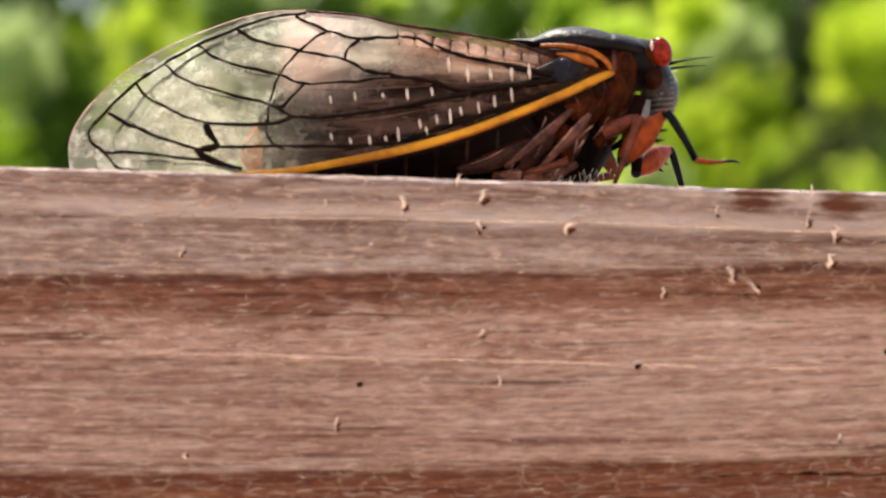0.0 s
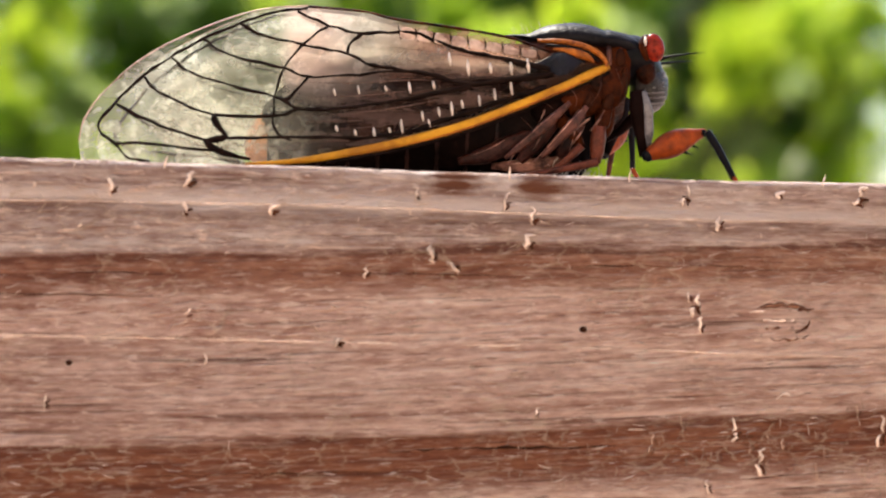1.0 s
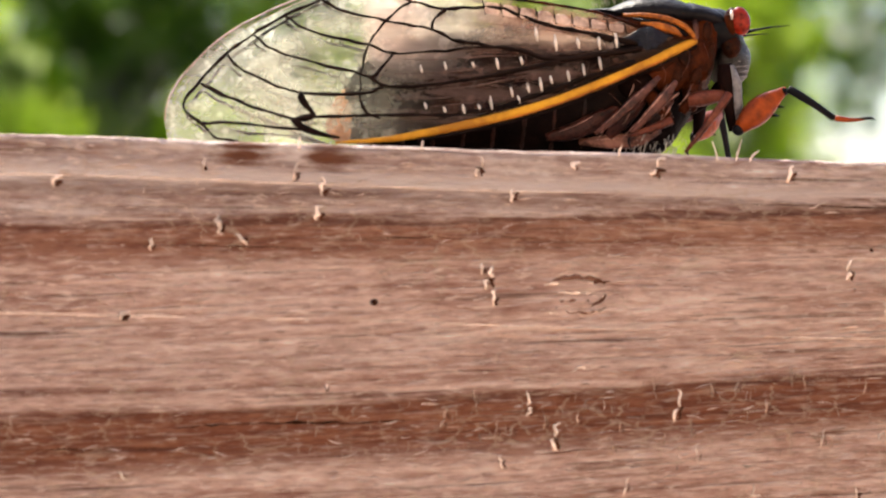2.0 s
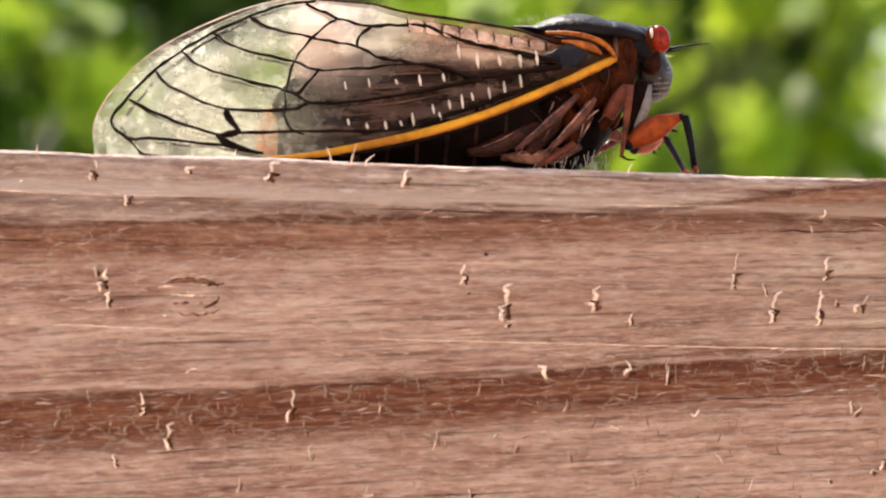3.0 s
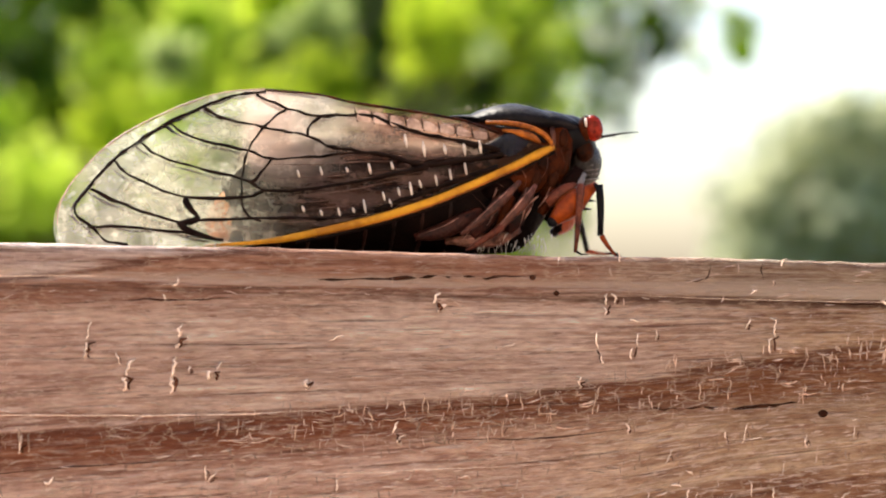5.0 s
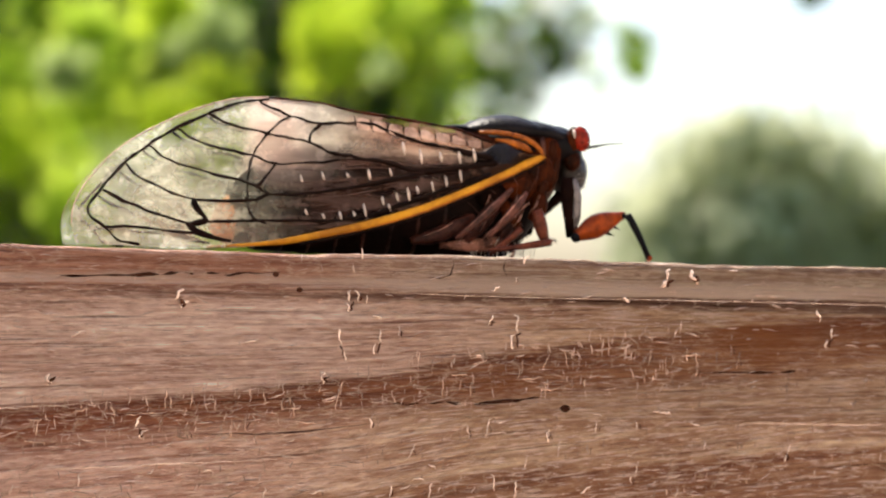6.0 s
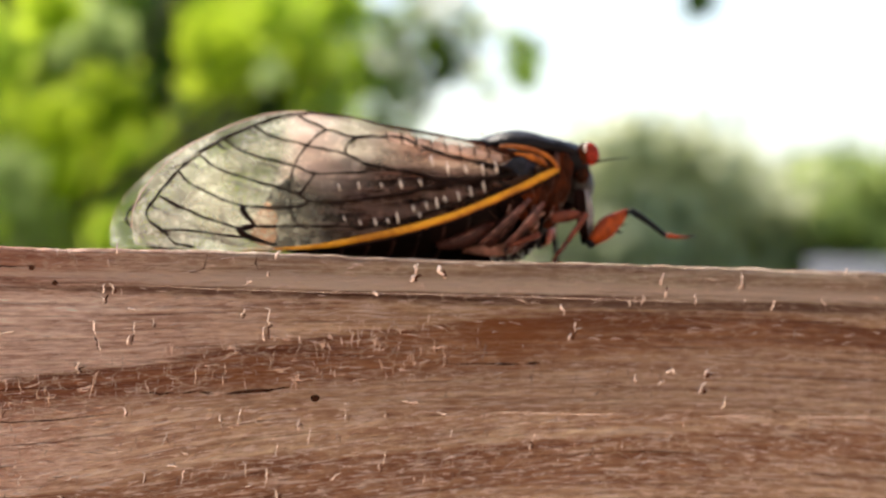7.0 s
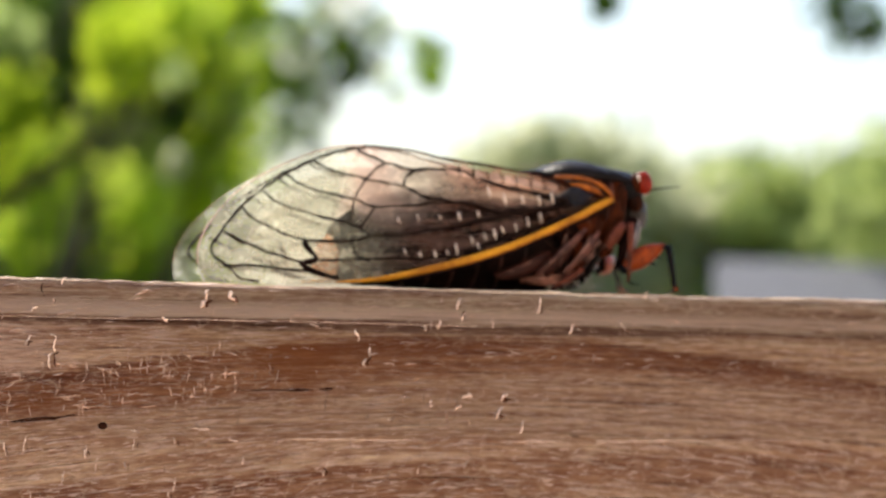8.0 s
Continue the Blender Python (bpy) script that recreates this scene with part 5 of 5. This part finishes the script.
# an oval dent with frayed rims: a shallow brown upper lip, a pale inner lip and a torn dark corner
DENT_AND_SHADE = coat("dent_and_shade_brown", (0.165, 0.080, 0.055), 0.85, 0.5, 700, 0.4, 0.1)
for ow, oz, bow, mat, thick, mid in ((1.45, -7.35, 0.34, DENT_AND_SHADE, 0.20, 36.2), (1.2, -7.05, 0.30, FIBRE, 0.05, 36.1), (1.15, -7.95, 0.08, FIBRE, 0.10, 36.0), (1.25, -8.30, -0.10, DENT_AND_SHADE, 0.16, 36.1), (1.5, -8.62, -0.34, DENT_AND_SHADE, 0.13, 36.3),
                                     (0.55, -7.25, 0.05, DARK_SIDE, 0.12, 37.45), (0.6, -9.05, 0.04, FIBRE, 0.10, 34.9), (0.4, -7.5, 0.10, FIBRE, 0.10, 34.7)):
    line = [Vector((mid + ow * math.sin(a), -0.02, oz + bow * math.cos(a))) for a in (radians(d) for d in range(-90, 91, 10))]
    line = [p + Vector((0, 0, 0.16 * noise.noise(p * 2.7 + Vector((0, thick * 90, 0))))) for p in line]
    part("dent_rim", sweep(line, [max(0.012, thick * math.sin(math.pi * (k + 1) / 20) * (0.35 + 1.3 * abs(noise.noise(p * 3.1)))) for k, p in enumerate(line)], 6, 0.6), mat, RAIL, "frayed rim of an oval dent")
for oz, tall, mid in ((-7.45, 0.34, 36.3), (-8.45, 0.24, 36.35)):
    part("dent_hollow", ball((mid, 0.04, oz), (1.35, 0.13, tall), 20), WOOD, RAIL, "pressed fibres inside the dent")
for corner, mat, thick in (([(37.75, -7.75), (37.65, -8.15), (37.2, -8.45), (36.75, -8.62)], DARK_SIDE, 0.15), ([(37.85, -7.5), (37.8, -7.9), (37.45, -8.2)], FIBRE, 0.07)):
    line = smooth_line([(x, -0.03, z) for x, z in corner], 5)
    part("dent_rim", sweep(line, [max(0.012, thick * math.sin(math.pi * (k + 1) / (len(line) + 1)) * (0.5 + abs(noise.noise(p * 3.1)))) for k, p in enumerate(line)], 6, 0.6), mat, RAIL, "torn corner of an oval dent")

# splinters that stand up on the edge
for ex, eh, et in [(38.3, 0.5, 20), (43.9, 0.9, -20), (45.0, 1.1, 15), (45.8, 0.7, 50), (27.2, 0.4, 10), (60.9, 0.5, 35), (99.2, 0.4, -10), (20.4, 0.35, 0), (1.0, 0.4, 30), (109.5, 0.4, 60), (150.0, 0.35, 30)]:
    part("edge_splinter", sweep(smooth_line([(ex, 0.15, -0.5), (ex + 0.1 * math.sin(radians(et)), 0.0, 0.05), (ex + eh * math.sin(radians(et)), -0.05, eh * math.cos(radians(et)))], 3), [0.06, 0.065, 0.06, 0.05, 0.04, 0.03, 0.012], 6), FIBRE, RAIL, "thin pale splinter")

# long pale strands, holes and cracks
for line, r in [([(-24, -9.9), (-14, -9.87), (4, -9.8), (23, -9.75), (36, -9.85), (48, -9.85)], 0.055), ([(40, -10.1), (52, -10.05), (67, -9.98), (76, -9.8), (84, -9.3)], 0.05),
                ([(-24, -2.5), (-14, -2.45), (1, -2.22), (12, -2.15), (22, -2.25), (33, -2.3), (45, -2.1)], 0.045), ([(112, -10.05), (126, -10.1), (140, -10.2), (152, -10.1), (164, -10.0)], 0.05),
                ([(96, -2.2), (108, -2.4), (122, -2.35), (140, -2.4), (160, -2.7)], 0.025), ([(56, -2.0), (64, -1.9), (72, -1.75)], 0.04), ([(2, -12.9), (14, -12.6), (26, -12.2)], 0.035), ([(70, -14.2), (82, -13.3), (95, -12.6)], 0.04)]:
    pts = [p + Vector((0, 0, 0.05 * noise.noise(p * 0.8))) for p in smooth_line([(x, 0.0, z) for x, z in line], 8)]
    n = len(pts) - 1
    part("strand", sweep(pts, [max(0.01, r * (0.55 + 0.9 * abs(noise.noise(p * 0.6))) * min(1, 4 * k / n, 4 * (n - k) / n)) for k, p in enumerate(pts)], 6, 0.8), FIBRE, RAIL, "long pale raised strand of fibre")

for hx, hz, hr in [(-3.94, -11.3, 0.16), (24.8, -8.7, 0.20), (52.9, -5.07, 0.17), (95.3, -2.25, 0.17), (112.4, -9.3, 0.30), (93.8, -1.35, 0.17), (52.0, -7.3, 0.10)]:
    part("pin_hole", ball((hx, 0.0, hz), (hr * 1.2, 0.10, hr), 12), SPLIT, RAIL, "small dark hole")

for line, r in [([(105.0, -0.15), (104.9, -0.7), (104.6, -1.2), (103.4, -1.35)], 0.10), ([(108.3, -0.2), (108.2, -0.6), (108.4, -1.1)], 0.07), ([(14.0, -15.9), (17, -15.6), (20, -15.5), (24, -15.4), (27, -15.2)], 0.24), ([(100.5, -9.2), (104, -9.1), (108, -9.0), (111.5, -8.5)], 0.30),
                ([(121.0, -6.95), (126, -6.85), (129.5, -6.6), (131.2, -6.5)], 0.25), ([(143.2, -9.4), (144.4, -9.6), (145.8, -9.9)], 0.24), ([(79, -1.8), (84, -1.65), (88, -1.45), (91.5, -1.4), (94.4, -1.15)], 0.30),
                ([(62, -3.9), (68, -3.3), (73, -3.1), (77, -2.9)], 0.12), ([(2, -7.1), (7, -6.9), (11, -6.9)], 0.09), ([(-23, -2.6), (-20.5, -2.7), (-18.5, -2.6)], 0.12), ([(104, -2.3), (112, -2.5), (120, -2.6), (128, -2.7)], 0.07),
                ([(148, -5.6), (152, -5.7), (157, -6.2)], 0.1), ([(88, -11.2), (95, -11.0), (100, -10.4)], 0.08), ([(46, -2.6), (52, -2.6), (58, -2.4)], 0.09), ([(-6, -6.4), (0, -6.2), (5, -6.25)], 0.08), ([(-12, -7.6), (-5, -7.5), (1, -7.45)], 0.07), ([(22, -5.2), (28, -5.0), (34, -4.9)], 0.10), ([(12, -5.9), (17, -5.8), (21, -5.85)], 0.07), ([(28, -17.3), (33, -17.0), (40, -16.4)], 0.08), ([(0, -17.6), (7, -17.2), (13, -17.0)], 0.10), ([(60, -13.6), (68, -12.9), (76, -12.4)], 0.08), ([(128, -13.0), (136, -12.6), (142, -12.7)], 0.09), ([(86, -9.6), (92, -9.1), (97, -8.9)], 0.07)]:
    pts = smooth_line([(x, -0.01, z) for x, z in line], 6)
    pts = [p + Vector((0, 0, 0.13 * noise.noise(p * 1.7))) for p in pts]
    n = len(pts) - 1
    part("crack", sweep(pts, [max(0.012, r * 0.75 * math.sin(math.pi * k / n) * (0.12 + 1.5 * abs(noise.noise(p * 0.9)))) for k, p in enumerate(pts)], 6, 0.5), SPLIT, RAIL, "long dark crack along the grain")


def fuzz(count, x0, x1, z_of, seed, upright, size, mat):
    """Loose short fibres too fine to pick apart."""
    rng = random.Random(seed)
    bm = bmesh.new()
    verts, faces = [], []
    for _ in range(count):
        x = rng.uniform(x0, x1)
        z = z_of(x, rng)
        if z > -0.2:
            continue
        up = rng.random() < upright
        a = radians(rng.gauss(0, 15 if up else 10) + (90 if up else 4))
        length, w = size * rng.uniform(0.4, 1.2) * (0.8 if up else 1.4), rng.uniform(0.024, 0.065)
        d, n = Vector((math.cos(a), 0, math.sin(a))), Vector((-math.sin(a), 0, math.cos(a)))
        o = Vector((x, -0.02, z))
        bend = n * rng.uniform(-0.10, 0.10) * length
        rows = [(o - d * length / 2, 0.3), (o - d * length / 6 + bend, 1.0), (o + d * length / 6 + bend, 0.9), (o + d * length / 2, 0.2)]
        i = len(verts)
        for k, (p, s) in enumerate(rows):
            out = Vector((0, -0.10 * math.sin(math.pi * (k + 0.5) / 4), 0))
            verts += [(p + n * w * s + Vector((0, 0.08, 0))) * MM, (p + out) * MM, (p - n * w * s + Vector((0, 0.08, 0))) * MM]
        for k in range(3):
            j = i + 3 * k
            faces += [(j, j + 3, j + 4, j + 1), (j + 1, j + 4, j + 5, j + 2)]
    bm.free()
    me = bpy.data.meshes.new("loose_fibre")
    me.from_pydata([tuple(v) for v in verts], [], faces)
    me.materials.append(mat)
    ob = new("loose_fibre", me)
    ob.parent = RAIL
    return tagged(ob, "fine pale loose fibres", kind="stuff")


def line_of(points):
    return lambda x: float(np.interp(x, [p[0] for p in points], [p[1] for p in points]))


ring_c, ring_d = line_of(RING_C), line_of(RING_D)
fuzz(240, 20, 124, lambda x, r: ring_c(x) + (ring_d(x) - ring_c(x)) * r.uniform(-0.1, 1.1), 5, 0.75, 0.75, FLUFF)
fuzz(330, 76, 120, lambda x, r: ring_c(x) + (ring_d(x) - ring_c(x)) * r.uniform(-0.2, 1.15), 8, 0.62, 0.85, FIBRE)
fuzz(1900, -30, 175, lambda x, r: r.uniform(-19, -0.3), 6, 0.08, 0.66, FIBRE)
fuzz(520, 40, 140, lambda x, r: ring_d(x) - r.uniform(0.0, 7.0), 7, 0.6, 0.8, FLUFF)

# upright ticks of torn fibre: a net of short pale edges over the third band and the wood below it
ticks = random.Random(21)
for k in range(130):
    cx = ticks.uniform(28, 124) if k % 2 else ticks.uniform(78, 122)
    cz = ring_c(cx) + (ring_d(cx) - ring_c(cx)) * ticks.uniform(0.0, 1.15) if k % 3 else ring_d(cx) - ticks.uniform(0.5, 6.5)
    if cz > -19:
        flake("splinter", cx, cz, ticks.uniform(0.5, 1.35), ticks.uniform(0.08, 0.14), ticks.gauss(2, 9) + (0 if k % 4 else 84), FLUFF if k % 3 else FIBRE, "pale curl of raised fibre", 0.0, k)
        if k % 2:
            # the tick's shade, drawn as a brown sliver
            flake("fibre_shade", cx + 0.12, cz - 0.1, 0.45, 0.07, ticks.gauss(0, 10), DENT_AND_SHADE, "dark sliver coloured as a raised fibre's shade", 0.08, k)

# smaller curls scattered below the third ring and over the pale wood
scatter = random.Random(77)
for k in range(120):
    cx = scatter.uniform(-18, 150)
    cz = ring_d(cx) - scatter.uniform(0.2, 7.5) if k % 3 else scatter.uniform(-1.2, ring_c(cx))
    if cz < -19 or (cx > 112 and k % 2):
        continue
    ch, cw, ct = scatter.uniform(0.35, 1.0), scatter.uniform(0.11, 0.20), scatter.gauss(0, 26) + (0 if k % 4 else 80)
    flake("splinter", cx, cz, ch, cw, ct, FIBRE, "pale curl of raised fibre")
    if k % 2:
        # shade of the smaller curl, again a dark sliver
        flake("fibre_shade", cx, cz - 0.15 * ch, ch * 0.5, cw, ct, DARK_SIDE, "dark sliver coloured as a raised fibre's shade", cw * 0.8, 5)

# ---- what moves ----
TOUCH = [-0.62, 0.17, 0.87, 1.47, 2.08, 2.69, 3.32, 3.95, 4.58, 5.18, 5.83, 6.48, 7.08, 7.68, 8.30]   # when the near front foot is set down

# share of a stride, then the angles of coxa, thigh, shin and foot above level
STRIDE = [(0.00, -73, 14, -42, -10), (0.10, -76, 18, -50, -12), (0.20, -80, 24, -58, -20), (0.37, -95, 27, -68, -30), (0.53, -108, 30, -81, -40), (0.70, -120, 40, -88, -50), (0.75, -117, 48, -70, -10), (0.80, -101, 52, -52, 4), (0.85, -84, 45, -34, 4), (0.90, -75, 34, -26, -4), (1.00, -73, 14, -42, -10)]

# seconds, then the thorax's x, y, z in millimetres, turn to the left and nose up in degrees
PATH = [(0.0, 12.54, 1.0, -0.10, -3.0, -0.28), (0.5, 20.98, 1.0, 0.12, -3.4, -0.28), (1.0, 29.23, 0.8, 0.02, -2.2, -0.30), (1.5, 38.45, 0.4, 0.08, -1.9, -0.04),
        (1.7, 41.40, 0.46, 0.20, -1.0, 0.5), (2.8, 60.10, 0.9, 0.20, 0.9, 0.5), (3.0, 63.27, 0.4, 0.01, 0.6, 0.47), (3.5, 71.79, 0.0, 0.0, 0.0, 0.0),
        (4.0, 81.60, 0.7, 0.03, 1.2, -0.5), (4.5, 90.55, 0.9, 0.04, 1.6, -0.06), (5.0, 98.77, 0.7, 0.09, 0.8, 0.5), (5.2, 102.85, 0.8, -0.10, 1.0, -0.3),
        (6.3, 120.3, 2.2, 0.20, 1.6, -0.06), (6.5, 124.75, 2.5, 0.15, 3.4, -0.2), (7.0, 134.1, 4.2, 0.12, 3.0, -0.4), (7.5, 143.0, 4.0, 0.12, 1.4, -0.4), (8.0, 152.8, 2.4, 0.2, 1.0, 0.2)]


def phase(t):
    """The share of the stride that the near front leg has gone through at a time."""
    k = max(i for i, a in enumerate(TOUCH) if a <= t)
    return (t - TOUCH[k]) / (TOUCH[k + 1] - TOUCH[k])


def along(angle, length, splay=0.0):
    flat = math.cos(radians(angle)) * length
    return Vector((flat * math.cos(radians(splay)), flat * math.sin(radians(splay)), math.sin(radians(angle)) * length))


def front_rows(s, shift):
    rows = [[], [], [], []]
    splay = 48.0 if s > 0 else 0.0        # the far leg reaches out to its side
    for k in range(81):
        t = k / 10
        p = (phase(t) + shift) % 1.0
        angles = [float(np.interp(p, [r[0] for r in STRIDE], [r[i] for r in STRIDE])) for i in (1, 2, 3, 4)]
        at = Vector((7.2, s * 3.3, 5.4))
        aside = float(np.interp(p, [0.04, 0.18, 0.58, 0.68], [0, 75, 75, 0]))      # the foot turns in under the body as weight comes on it
        for i, (a, length) in enumerate(zip(angles, (COXA, FEMUR, TIBIA, TARSUS))):
            if i == 3 and p < 0.70:
                a = max(-70.0, min(15.0, -math.degrees(math.asin(max(-0.94, min(0.94, (at.z - 0.14) / TARSUS))))))
            rows[i].append((t, pose(at.x * MM, at.y * MM, at.z * MM, 0, -a, splay - s * aside if i == 3 else splay)))
            at = at + along(a, length, splay) + Vector((0, s * (0.9, 0.5, 0.3, 0)[i], 0))
    return rows


def rear_rows(s, which, shift):
    hip, (la, lb), (fore, aft) = {"middle": (Vector((5.0, s * 3.6, 3.2)), MID_LEN, (2.7, -4.4)), "hind": (Vector((2.7, s * 3.5, 3.6)), HIND_LEN, (0.2, -3.0))}[which]
    rows = [[], []]
    for k in range(81):
        t = k / 10
        p = (phase(t) + shift) % 1.0
        lift = 0.62 if which == "middle" else 0.72
        go = p / lift if p < lift else 1 - (p - lift) / (1 - lift)
        foot = Vector((hip.x + fore + (aft - fore) * go, 0, 0.12 + (0.0 if p < lift else 0.9 * math.sin(math.pi * (p - lift) / (1 - lift)))))
        d = Vector((foot.x - hip.x, 0, foot.z - hip.z))
        far = min(d.length, la + lb - 0.05)
        base = math.degrees(math.atan2(d.z, d.x))
        bend = math.degrees(math.acos(max(-1, min(1, (la * la + far * far - lb * lb) / (2 * la * far)))))
        a = base + bend
        knee = hip + along(a, la)
        b = math.degrees(math.atan2(foot.z - knee.z, foot.x - knee.x))
        rows[0].append((t, pose(hip.x * MM, hip.y * MM, hip.z * MM, 0, -a, 0)))
        rows[1].append((t, pose(knee.x * MM, (knee.y + s * (1.3 if which == "middle" else 0.5)) * MM, knee.z * MM, 0, -b, 0)))
    return rows


def motions():
    walk(CICADA, [(t, pose((x - 8) * MM, (8 + y) * MM, z * MM, 0, -nose, turn)) for t, x, y, z, turn, nose in PATH])
    for s, shift in ((-1, 0.0), (1, 0.5)):
        for ob, rows in zip(FRONT[s], front_rows(s, shift)):
            walk(ob, rows)
        for which, more in (("middle", 0.40), ("hind", 0.0)):
            for ob, rows in zip(REAR[s, which], rear_rows(s, which, shift + more)):
                walk(ob, rows)


motions()
